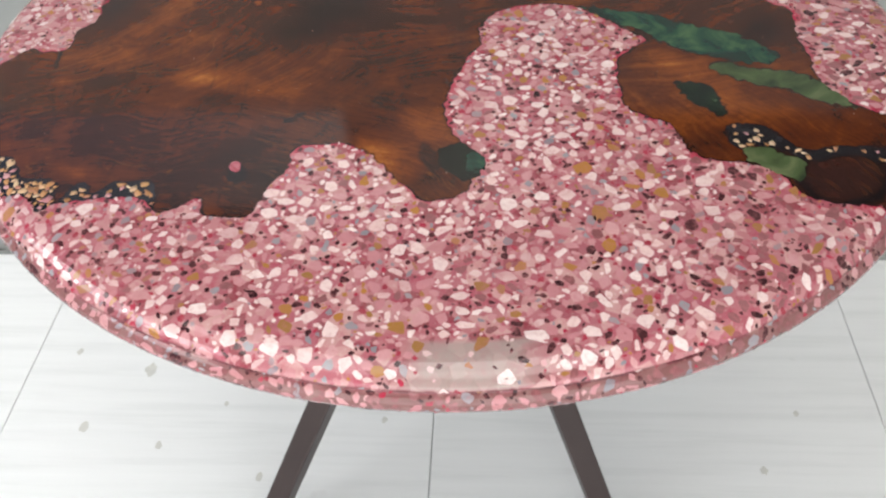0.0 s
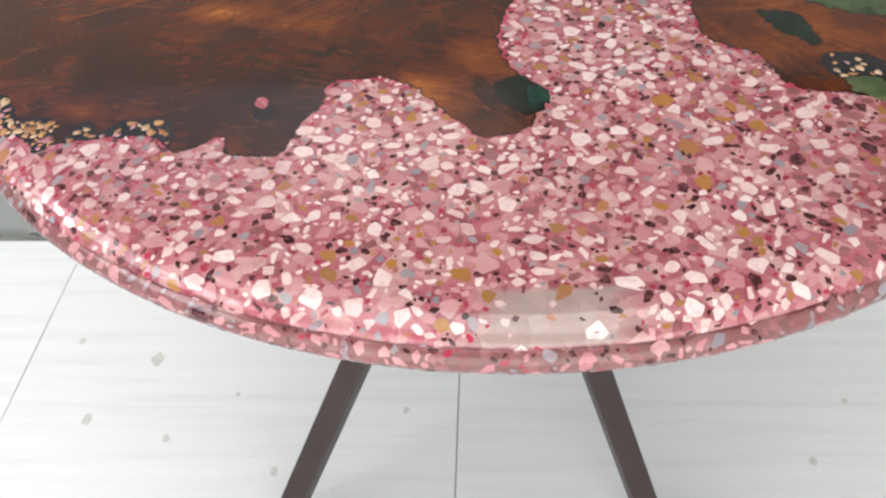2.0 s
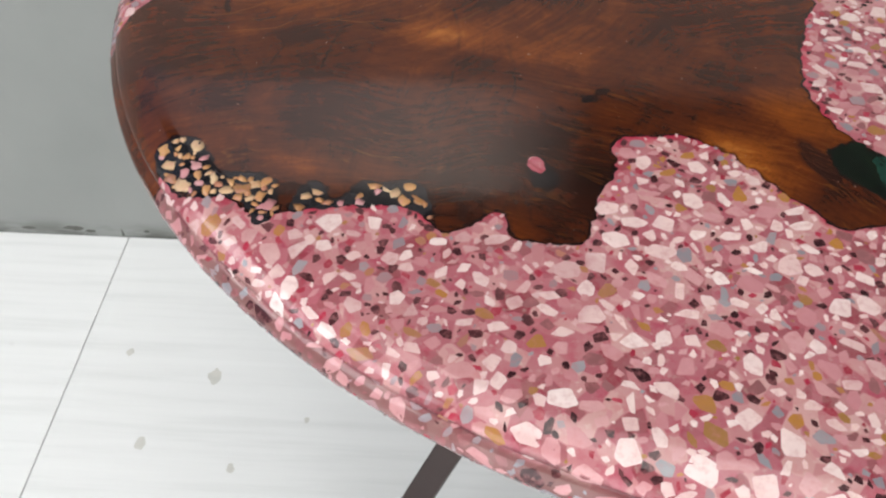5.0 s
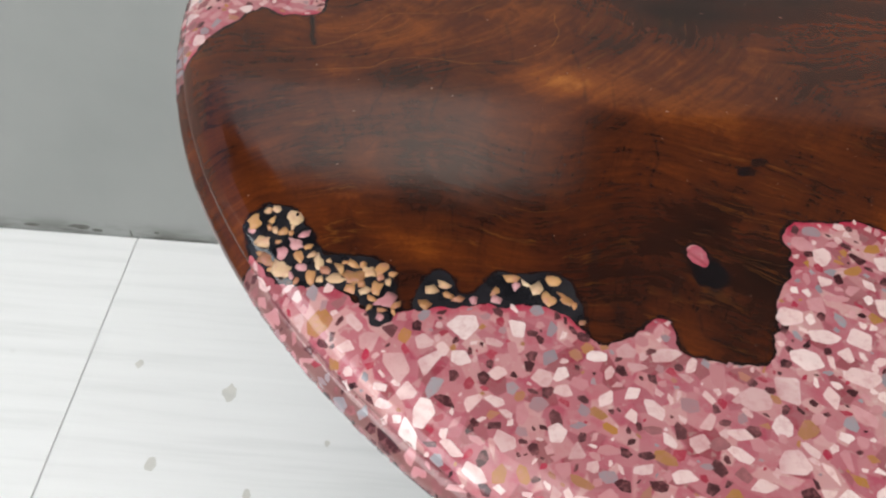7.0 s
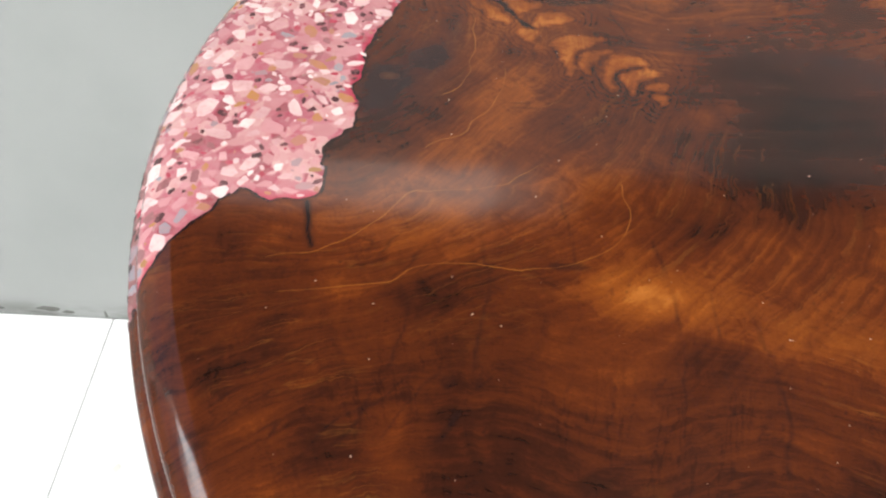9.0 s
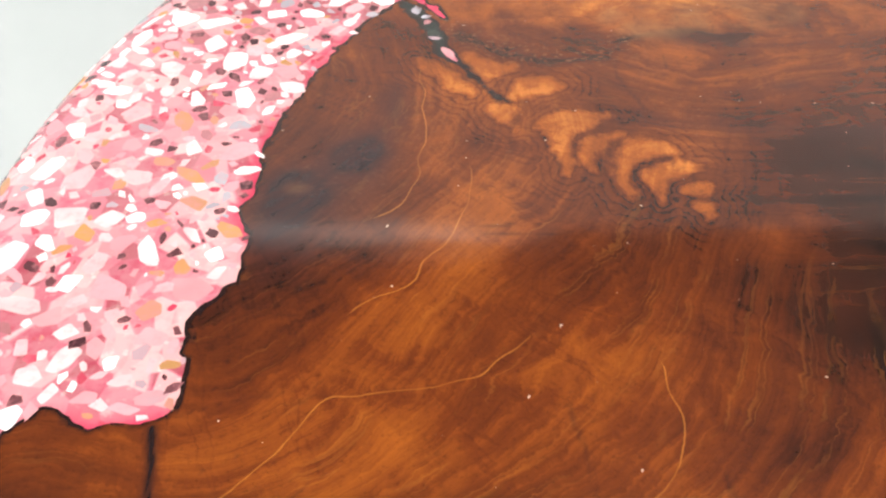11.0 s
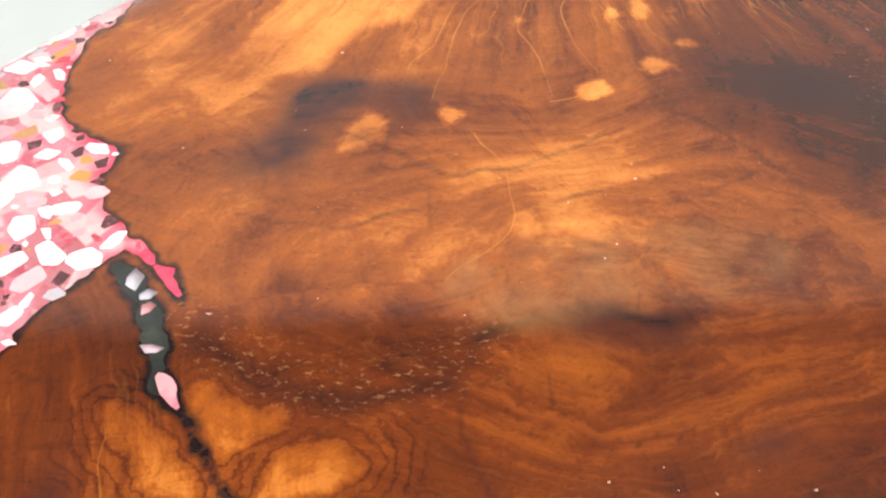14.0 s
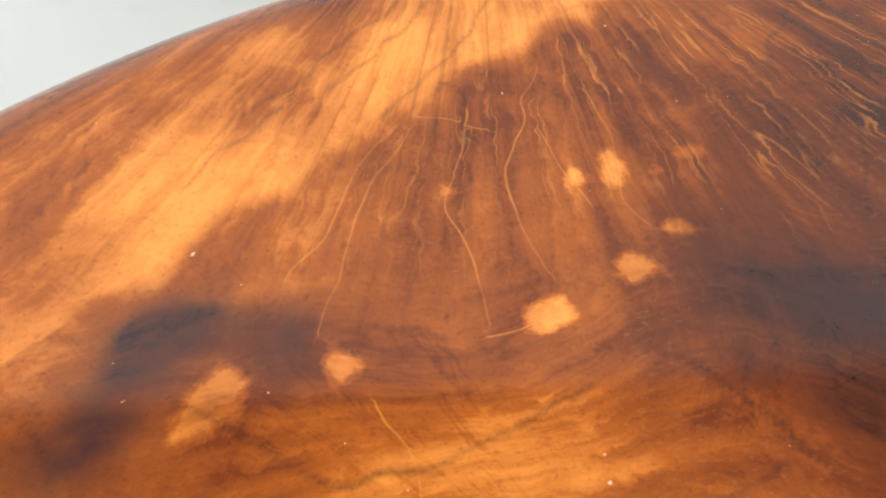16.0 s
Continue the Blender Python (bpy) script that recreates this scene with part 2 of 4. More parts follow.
def tile_material():
    m = Mat("white_streaked_floor_tile", 0.32)
    r = m.rand()
    c = m.coords()
    streak = m.noise(5, 7, 0.65, vec=c, stretch=(0.35, 7.0, 1.0))
    cloud = m.noise(2.4, 4)
    base = m.ramp(streak, (0.30, (0.76, 0.77, 0.76)), (0.5, (0.845, 0.85, 0.845)), (0.72, (0.885, 0.89, 0.885)))
    base = m.mix(m.math("MULTIPLY", cloud, 0.18), base, (0.72, 0.74, 0.74))
    dirt = m.ramp(m.noise(16, 2, 0.4), (0.735, (0, 0, 0)), (0.80, (1, 1, 1)))
    base = m.mix(m.math("MULTIPLY", dirt, 0.25), base, (0.42, 0.40, 0.38))
    base = m.mix(m.math("MULTIPLY", r, 0.05), base, (0.72, 0.72, 0.70))
    m.colour(base)
    m.bump(streak, 0.12, 0.001)
    return m.m


def wall_material():
    m = Mat("grey_painted_plaster", 0.6)
    c = m.coords()
    n = m.noise(3, 5, vec=c)
    base = m.ramp(n, (0.3, (0.222, 0.232, 0.224)), (0.7, (0.262, 0.270, 0.260)))
    z = m.t.nodes.new("ShaderNodeSeparateXYZ")
    m.link(c, z.inputs[0])
    low = m.math("SUBTRACT", 1.0, m.math("MULTIPLY", z.outputs[2], 22.0), clamp=True)
    grime = m.ramp(m.noise(14, 5, 0.65, vec=c, stretch=(0.6, 1, 2.5)), (0.40, (0, 0, 0)), (0.62, (1, 1, 1)))
    base = m.mix(m.math("MULTIPLY", m.math("POWER", low, 1.5), grime, clamp=True), base, (0.07, 0.07, 0.06))
    m.colour(base)
    m.bump(m.noise(90, 4, vec=c), 0.12, 0.001)
    return m.m


WOOD, PINK, BLACK = wood_material(), resin_pink(), resin_dark()
GREEN = resin_green("green_resin", (0.008, 0.012, 0.010), (0.010, 0.042, 0.030), (0.060, 0.125, 0.052))
GREEN_DEEP = resin_green("deep_green_resin", (0.003, 0.004, 0.004), (0.006, 0.012, 0.008), (0.030, 0.055, 0.024))
GREEN_PALE = resin_green("pale_green_resin", (0.022, 0.034, 0.018), (0.062, 0.090, 0.036), (0.15, 0.17, 0.085))
SMOKE = resin_green("smoky_resin", (0.008, 0.009, 0.009), (0.024, 0.026, 0.022), (0.075, 0.085, 0.060))
CHIPS = {
    "white": chip_material("cream_white_stone", (0.88, 0.77, 0.745), (0.76, 0.54, 0.52), 0.72),
    "blush": chip_material("blush_stone", (0.64, 0.37, 0.37), (0.52, 0.22, 0.245), 0.75),
    "ochre": chip_material("ochre_stone", (0.46, 0.20, 0.035), (0.30, 0.16, 0.045), 0.6),
    "grey": chip_material("grey_stone", (0.33, 0.33, 0.35), (0.22, 0.23, 0.26), 0.65),
    "dark": chip_material("dark_brown_stone", (0.020, 0.008, 0.011), (0.055, 0.016, 0.019), 0.22),
    "deep": chip_material("veiled_stone", (0.30, 0.135, 0.14), (0.22, 0.08, 0.085), 0.3),
    "crimson": chip_material("crimson_stone", (0.45, 0.03, 0.07), (0.30, 0.03, 0.05), 0.2),
}
PEBBLE = chip_material("tan_pebble", (0.58, 0.33, 0.14), (0.48, 0.22, 0.09), 0.0)
PEBBLE_PALE = chip_material("pale_pebble", (0.68, 0.52, 0.33), (0.60, 0.36, 0.19), 0.0)
TILE, GREYWALL = tile_material(), wall_material()
DARKWALL = plain("dark_brown_panelling", (0.035, 0.025, 0.02), (0.05, 0.035, 0.028), 0.7)
WHITEPAINT = plain("white_paint", (0.78, 0.78, 0.77), (0.72, 0.72, 0.71), 0.6)
PALEWALL = plain("pale_grey_plaster", (0.62, 0.62, 0.60), (0.56, 0.56, 0.55), 0.7)
GROUT = plain("grey_grout", (0.50, 0.50, 0.49), (0.42, 0.42, 0.41), 0.9, 40)
STEEL = plain("dark_brown_powder_coated_steel", (0.030, 0.018, 0.017), (0.042, 0.027, 0.025), 0.42, 12, 0.0, 0.2)
GRIME = plain("dark_grime", (0.075, 0.075, 0.065), (0.13, 0.13, 0.12), 0.8, 60)
MARK = plain("grey_floor_mark", (0.70, 0.69, 0.64), (0.58, 0.58, 0.55), 0.6, 60)
LAMPGLASS = Mat("lamp_diffuser", 0.5)
LAMPGLASS.colour((0.9, 0.9, 0.88))
LAMPGLASS.b.inputs["Emission Color"].default_value = (1, 0.97, 0.93, 1)
LAMPGLASS.b.inputs["Emission Strength"].default_value = 3.6
LAMPGLASS = LAMPGLASS.m


# ---------------------------------------------------------------- mesh helpers
def link_mesh(name, me, material, parent=None, label=""):
    if material:
        me.materials.append(material)
    ob = new(name, me)
    if parent:
        ob.parent = parent
    if label:
        tagged(ob, label)
    return ob


def part(name, bm, material, parent=None, label="", smooth=False):
    me = bpy.data.meshes.new(name)
    bmesh.ops.recalc_face_normals(bm, faces=bm.faces)
    bm.to_mesh(me)
    bm.free()
    if smooth:
        me.shade_smooth()
    return link_mesh(name, me, material, parent, label)


def box(x0, x1, y0, y1, z0, z1, bevel=0.0, bm=None):
    bm = bm or bmesh.new()
    c = bmesh.ops.create_cube(bm, size=1)["verts"]
    bmesh.ops.scale(bm, vec=(x1 - x0, y1 - y0, z1 - z0), verts=c)
    bmesh.ops.translate(bm, vec=((x0 + x1) / 2, (y0 + y1) / 2, (z0 + z1) / 2), verts=c)
    if bevel:
        bmesh.ops.bevel(bm, geom=list(bm.edges), offset=bevel, segments=2, affect="EDGES", profile=0.5)
    return bm


def thing(name, label, category, at=(0, 0, 0), group="", kind=""):
    ob = new(name)
    ob.location = at
    ob.empty_display_size = 0.1
    return tagged(ob, label, category, group, kind)


# ---------------------------------------------------------------- the room
def wall_with_hole(name, m, length, height, hole, material, label, thick=0.14):
    """A wall along local x with a rectangular opening (x0, x1, z0, z1)."""
    x0, x1, z0, z1 = hole
    bm = bmesh.new()
    for a in ((0, x0, 0, height), (x1, length, 0, height), (x0, x1, z1, height), (x0, x1, 0, z0)):
        if a[1] - a[0] > 0.001 and a[3] - a[2] > 0.001:
            box(a[0], a[1], 0, thick, a[2], a[3], bm=bm)
    ob = part(name, bm, material)
    ob.matrix_world = m
    return tagged(ob, label, "wall", kind="structure")


def build_room():
    wall = part("wall_north", box(ROOM_X0 - 0.14, ROOM_X1 + 0.14, ROOM_Y1, ROOM_Y1 + 0.14, -0.02, 1.170), GREYWALL)
    tagged(wall, "low grey painted plaster wall with grime along its foot", "wall", kind="structure")
    # unseen boarding, added to keep the sky's reflection off the right of the top
    board = part("wall_north_upper", box(0.16, ROOM_X1 + 0.14, ROOM_Y1, ROOM_Y1 + 0.14, 1.172, ROOM_H), DARKWALL)
    tagged(board, "unseen dark boarding and slats added to block and fade the reflected sky", "wall", kind="structure")
    # added slats, thinning leftwards, so the reflected sky fades out gradually
    for k in range(40):
        x, w = 0.155 - 0.009 * k, 0.0043 * (1 - k / 40) ** 1.8 + 0.0002
        part("slat", box(x - w, x + w, ROOM_Y1 + 0.02, ROOM_Y1 + 0.05, 1.1702, ROOM_H - 0.001), DARKWALL, board)
    rng = random.Random(9)
    for x, z, w, h in ((-0.822, 0.016, 0.020, 0.006), (-0.795, 0.010, 0.010, 0.004), (-0.742, 0.008, 0.002, 0.009), (-0.90, 0.012, 0.014, 0.004), (-0.70, 0.014, 0.006, 0.003)):
        bm = bmesh.new()
        ring = [bm.verts.new((x + w * rng.uniform(0.6, 1.1) * math.cos(k * math.tau / 12), ROOM_Y1 - 0.0006, z + h * rng.uniform(0.6, 1.1) * math.sin(k * math.tau / 12))) for k in range(12)]
        bm.faces.new(ring)
        g = bmesh.ops.extrude_face_region(bm, geom=list(bm.faces))["geom"]
        bmesh.ops.translate(bm, vec=(0, 0.001, 0), verts=[v for v in g if isinstance(v, bmesh.types.BMVert)])
        part("scuff", bm, GRIME, wall, "dark scuff near the foot of the wall")
    wall_with_hole("wall_south", pose(ROOM_X0, ROOM_Y0 - 0.14, 0), ROOM_X1 - ROOM_X0, ROOM_H, (0.35, 4.65, 0.06, 2.45),
                   PALEWALL, "pale plaster wall with a wide opening")
    wall_with_hole("wall_west", pose(ROOM_X0, ROOM_Y0 - 0.14, 0, 0, 0, 90), ROOM_Y1 - ROOM_Y0 + 0.14, ROOM_H, (0.25, 3.42, 0.55, 2.75),
                   PALEWALL, "pale plaster wall with a wide opening")
    east = part("wall_east", box(ROOM_X1, ROOM_X1 + 0.14, ROOM_Y0 - 0.14, ROOM_Y1, 0, ROOM_H), PALEWALL)
    tagged(east, "pale plaster wall", "wall", kind="structure")
    top = part("ceiling", box(ROOM_X0 - 0.14, ROOM_X1 + 0.14, ROOM_Y0 - 0.14, 2.155, ROOM_H, ROOM_H + 0.1), DARKWALL)
    tagged(top, "dark brown boarded ceiling reaching out over the low wall", "ceiling", kind="structure")
    ground = part("ground", box(-400, 400, -400, 400, -0.3, -0.07), plain("pale_concrete", (0.34, 0.33, 0.31), (0.28, 0.27, 0.26), 0.9, 1.0))
    tagged(ground, "pale concrete ground around the building", "ground", kind="structure")
    # added glowing panel, out of view, for the rim to reflect
    lamp = thing("unseen_ceiling_light", "unseen long flat light with a white frame, added overhead for the rim's sheen", "lamp", (-0.35, -0.6, ROOM_H - 0.06))
    bm = bmesh.new()
    for x0, x1, y0, y1 in ((-1.22, -1.18, -0.72, 0.72), (1.18, 1.22, -0.72, 0.72), (-1.18, 1.18, -0.72, -0.68), (-1.18, 1.18, 0.68, 0.72)):
        box(x0, x1, y0, y1, -0.02, 0.06, bm=bm)
    part("frame", bm, WHITEPAINT, lamp)
    part("diffuser", box(-1.178, 1.178, -0.678, 0.678, 0.01, 0.03), LAMPGLASS, lamp, "glowing white diffuser")


def build_floor():
    base = part("floor", box(ROOM_X0 - 0.14, ROOM_X1 + 0.14, ROOM_Y0 - 0.14, ROOM_Y1, -0.06, -0.0035), GROUT)
    tagged(base, "white streaked floor tiles with thin grey joints", "floor", kind="structure")
    size, gap = 0.69, 0.0016
    tile = bmesh.new()
    box(gap / 2, size - gap / 2, gap / 2, size - gap / 2, -0.012, 0.0, 0.0012, tile)
    me = bpy.data.meshes.new("tile")
    tile.to_mesh(me)
    tile.free()
    me.materials.append(TILE)
    for i in range(-3, 4):
        for j in range(-4, 1):
            x, y = -0.043 + i * size, ROOM_Y1 - 0.69 + j * size
            t = new("tile", me)
            t.location = (x, y, 0)
            t.parent = base
    rng = random.Random(3)
    for x, y, r in ((-0.524, 0.165, 0.011), (-0.47, 0.02, 0.006), (-0.60, 0.05, 0.008), (-0.12, 0.075, 0.005), (-0.30, -0.03, 0.006),
                    (0.45, 0.0, 0.006), (0.52, 0.10, 0.005), (-0.66, 0.20, 0.006), (-0.38, 0.10, 0.004)):
        bm = bmesh.new()
        vs = [bm.verts.new((x + r * rng.uniform(0.6, 1.1) * math.cos(a), y + r * rng.uniform(0.8, 1.5) * math.sin(a), 0.0006))
              for a in (k * math.tau / 11 for k in range(11))]
        bm.faces.new(vs)
        g = bmesh.ops.extrude_face_region(bm, geom=list(bm.faces))["geom"]
        bmesh.ops.translate(bm, vec=(0, 0, -0.0012), verts=[v for v in g if isinstance(v, bmesh.types.BMVert)])
        part("floor_mark", bm, MARK, base, "small grey scuff on the tile")


build_room()
build_floor()

# ---------------------------------------------------------------- the table
# Profile of the tabletop: flat, a soft shoulder, a fine groove, a rounded edge.
PROFILE = ((0.0, 0.750), (0.357, 0.750), (0.3635, 0.7497), (0.3690, 0.7487), (0.3742, 0.7471), (0.3787, 0.7447), (0.3818, 0.7420),
           (0.3834, 0.7398), (0.3822, 0.7384), (0.3848, 0.7367), (0.3878, 0.7335), (0.3884, 0.7300), (0.3872, 0.7258), (0.384, 0.7230), (0.378, 0.7212))
PR = np.array(PROFILE)
PS = np.concatenate(([0], np.cumsum(np.hypot(*np.diff(PR, axis=0).T))))
S_END = float(PS[-1])


def bulge(u, v):
    """How far the not quite round rim stands out beyond a circle, by direction."""
    a = np.arctan2(v, u)
    return 0.0034 - 0.0016 * np.cos(a) - 0.0036 * np.sin(a) + 0.0065 * np.cos(2 * a) - 0.0088 * np.sin(2 * a)


def on_top(u, v, lift=0.0):
    """From flat coordinates on the unrolled top (metres) to places on the rounded tabletop."""
    full, out = np.hypot(u, v), bulge(u, v)
    s = np.where(full > 0.2, full - out, full)
    r, z = np.interp(s, PS, PR[:, 0]), np.interp(s, PS, PR[:, 1])
    dr = np.interp(s + 0.0015, PS, PR[:, 0]) - np.interp(s - 0.0015, PS, PR[:, 0])
    dz = np.interp(s + 0.0015, PS, PR[:, 1]) - np.interp(s - 0.0015, PS, PR[:, 1])
    n = np.hypot(dr, dz) + 1e-12
    r, z = r - lift * dz / n + np.where(full > 0.2, out, 0), z + lift * dr / n
    k = np.where(full > 1e-9, r / np.maximum(full, 1e-9), 1.0)
    return np.stack((u * k, v * k, z), -1)


def field_noise(x, y, scale, seed):
    """Smooth noise from -1 to 1 on arrays."""
    rng = np.random.RandomState(seed)
    g = rng.uniform(-1, 1, (64, 64))
    a, b = x / scale, y / scale
    i, j = np.floor(a).astype(int), np.floor(b).astype(int)
    f, h = a - i, b - j
    f, h = f * f * (3 - 2 * f), h * h * (3 - 2 * h)
    p, q = g[i % 64, j % 64] * (1 - f) + g[(i + 1) % 64, j % 64] * f, g[i % 64, (j + 1) % 64] * (1 - f) + g[(i + 1) % 64, (j + 1) % 64] * f
    return p * (1 - h) + q * h


def spline(points, n=4, closed=True):
    """A smooth line through control points given in millimetres."""
    p = np.array(points, float) / 1000
    m = len(p)
    out = []
    for i in range(m if closed else m - 1):
        a, b, c, d = (p[(i + k) % m] if closed else p[min(max(i + k, 0), m - 1)] for k in (-1, 0, 1, 2))
        for t in np.arange(n) / n:
            out.append(0.5 * (2 * b + (c - a) * t + (2 * a - 5 * b + 4 * c - d) * t * t + (3 * b - a - 3 * c + d) * t ** 3))
    return np.array(out)


def inside_distance(x, y, poly):
    """Signed distance to a closed outline: positive inside."""
    best, odd = np.full(x.shape, 9.0), np.zeros(x.shape, bool)
    for (ax, ay), (bx, by) in zip(poly, np.roll(poly, -1, 0)):
        ex, ey = bx - ax, by - ay
        k = np.clip(((x - ax) * ex + (y - ay) * ey) / (ex * ex + ey * ey + 1e-18), 0, 1)
        best = np.minimum(best, (x - ax - k * ex) ** 2 + (y - ay - k * ey) ** 2)
        if ay != by:
            odd ^= ((ay > y) != (by > y)) & (x < ex * (y - ay) / (by - ay) + ax)
    d = np.sqrt(best)
    return np.where(odd, d, -d)


def line_distance(x, y, pts):
    best = np.full(x.shape, 9.0)
    for (ax, ay), (bx, by) in zip(pts[:-1], pts[1:]):
        ex, ey = bx - ax, by - ay
        k = np.clip(((x - ax) * ex + (y - ay) * ey) / (ex * ex + ey * ey + 1e-18), 0, 1)
        best = np.minimum(best, (x - ax - k * ex) ** 2 + (y - ay - k * ey) ** 2)
    return np.sqrt(best)


def side_distance(x, y, pts):
    """Distance to an open line, positive on one side of it and negative on the other."""
    best, side = np.full(x.shape, 9.0), np.ones(x.shape)
    for (ax, ay), (bx, by) in zip(pts[:-1], pts[1:]):
        ex, ey = bx - ax, by - ay
        k = np.clip(((x - ax) * ex + (y - ay) * ey) / (ex * ex + ey * ey + 1e-18), 0, 1)
        d = (x - ax - k * ex) ** 2 + (y - ay - k * ey) ** 2
        side = np.where(d < best, np.sign(ex * (y - ay) - ey * (x - ax)), side)
        best = np.minimum(best, d)
    return np.sqrt(best) * side


# Outlines on the top, in millimetres from its centre.
POUR_EDGE = ((-321, -213), (-306, -226), (-292, -229), (-281, -230), (-268, -240), (-251, -239), (-234, -234), (-200, -231), (-187, -238), (-178, -249), (-168, -246),
             (-160, -238), (-151, -235), (-146, -250), (-132, -252), (-114, -254), (-109, -236), (-104, -218), (-94, -200), (-95, -184), (-90, -177),
             (-79, -174), (-58, -175), (-40, -184), (-25, -203), (-8, -223), (4, -235), (23, -235))
POUR_NECK = ((35, -226), (36, -209), (44, -190), (29, -174), (17, -150), (15, -114), (26, -72), (39, -40), (39, -16), (53, 12),
             (78, 21), (108, 22), (132, 10), (150, -9), (167, -27), (177, -38), (159, -53), (149, -70), (148, -101), (149, -130),
             (163, -141), (180, -153), (192, -185), (212, -193), (230, -197), (247, -205), (257, -228), (283, -238), (312, -236))
AROUND_FRONT = ((420, -320), (300, -480), (0, -560), (-300, -480), (-420, -290), (-334, -232))
POUR_LEFT = ((-420, -112), (-386, -99), (-378, -84), (-366, -66), (-359, -53), (-348, -43), (-336, -47), (-318, -44), (-315, -32), (-317, -15),
             (-308, 1), (-307, 16), (-309, 29), (-307, 49), (-306, 68), (-295, 93), (-285, 120), (-274, 139), (-262, 152), (-260, 158), (-269, 170),
             (-272, 178), (-268, 187), (-270, 192), (-279, 195), (-287, 205), (-291, 223), (-287, 243), (-281, 255), (-296, 300), (-480, 260), (-520, 0))
POUR_RIGHT = ((255, 62), (280, 30), (304, 6), (300, -30), (302, -64), (302, -95), (309, -117), (325, -132), (370, -150), (480, -140), (480, 120), (300, 110))
PEBBLE_BED = ((-324, -203), (-321, -193), (-311, -188), (-301, -193), (-295, -204), (-291, -212), (-282, -215), (-269, -214), (-259, -219), (-256, -230),
              (-253, -239), (-262, -247), (-268, -240), (-272, -234), (-281, -231), (-292, -230), (-306, -225), (-314, -217), (-321, -209))
PEBBLE_NOOK = ((-250, -238), (-246, -226), (-240, -218), (-235, -223), (-233, -229), (-225, -228), (-221, -220), (-211, -216), (-202, -217), (-191, -217),
               (-184, -227), (-183, -241), (-190, -236), (-200, -232), (-211, -234), (-218, -233), (-233, -236))
CRACK = ((-265, 151), (-258, 151), (-251, 143), (-246, 131), (-244, 121), (-238, 106), (-226, 88), (-230, 91), (-240, 105), (-249, 118), (-254, 134), (-261, 144))
CRACK_VEIN = ((-265, 156), (-257, 158), (-250, 149), (-244, 138), (-247, 140), (-258, 152))
CRACK_SLIVER = ((-247, 119), (-243, 117), (-237, 106), (-240, 106), (-245, 113))
RIGHT_BED = ((220, -155), (243, -152), (258, -168), (272, -183), (292, -178), (315, -178), (326, -184), (322, -196), (298, -186), (270, -193), (252, -180), (236, -176), (224, -180))
GREEN_UPPER = ((128, 16), (156, 11), (185, 5), (215, -14), (250, -29), (276, -58), (266, -72), (230, -63), (197, -46), (172, -20), (150, -6))
GREEN_LOWER = ((222, -72), (254, -78), (297, -94), (318, -128), (308, -130), (293, -121), (269, -106), (238, -93))
GREEN_POOL = ((11, -186), (24, -172), (36, -180), (46, -193), (36, -214), (21, -204))
GREEN_CORNER = ((35, -184), (43, -187), (46, -194), (37, -211), (31, -199))
GREEN_HOLE = ((192, -100), (202, -98), (215, -101), (219, -117), (223, -131), (220, -142), (210, -133), (201, -124))
GREEN_STRIP = ((226, -178), (236, -178), (252, -183), (266, -195), (260, -213), (243, -206), (230, -192))
RIGHT_KNOT = ((-138.5, -197), (-135, -193.5), (-131, -195), (-129.5, -200), (-131.5, -205), (-136, -202))


BEDS = (("pebble_bed", PEBBLE_BED), ("crack_filling", CRACK), ("pebble_bed", RIGHT_BED), ("pebble_bed", PEBBLE_NOOK))
GREENS = (GREEN_UPPER, GREEN_LOWER, GREEN_POOL, GREEN_HOLE, GREEN_STRIP, GREEN_CORNER)


def outlines(x, y):
    jag = 0.0016 * field_noise(x, y, 0.006, 5) + 0.0009 * field_noise(x, y, 0.0025, 6)
    pink = inside_distance(x, y, np.concatenate((spline(POUR_EDGE, 3, False), spline(POUR_NECK, 3, False), np.array(AROUND_FRONT) / 1000)))
    for shape in (POUR_LEFT, POUR_RIGHT, RIGHT_KNOT, CRACK_VEIN, CRACK_SLIVER):
        pink = np.maximum(pink, inside_distance(x, y, spline(shape, 3)))
    beds = [inside_distance(x, y, spline(shape, 3)) + jag for _, shape in BEDS]
    beds[1] = np.minimum(beds[1] - 0.0009, -inside_distance(x, y, spline(CRACK_SLIVER, 3)))
    greens = [inside_distance(x, y, spline(shape, 3)) + 1.5 * jag for shape in GREENS]
    return pink + jag, beds, greens


STEP = 0.0011
N = int(math.ceil((S_END + 0.02) / STEP)) + 1
AX = np.arange(-N, N + 1) * STEP
GX, GY = np.meshgrid(AX, AX, indexing="ij")
F_PINK, F_BEDS, F_GREENS = outlines(GX, GY)
F_BED, F_GREEN = np.maximum.reduce(F_BEDS), np.maximum.reduce(F_GREENS)
F_RIM = S_END + bulge(GX, GY) - np.hypot(GX, GY)
REGION = {
    "wood": np.minimum.reduce((-F_PINK, -F_BED, -F_GREEN, F_RIM)),
    "pink": np.minimum.reduce((F_PINK, -F_BED, -F_GREEN, F_RIM)),
}


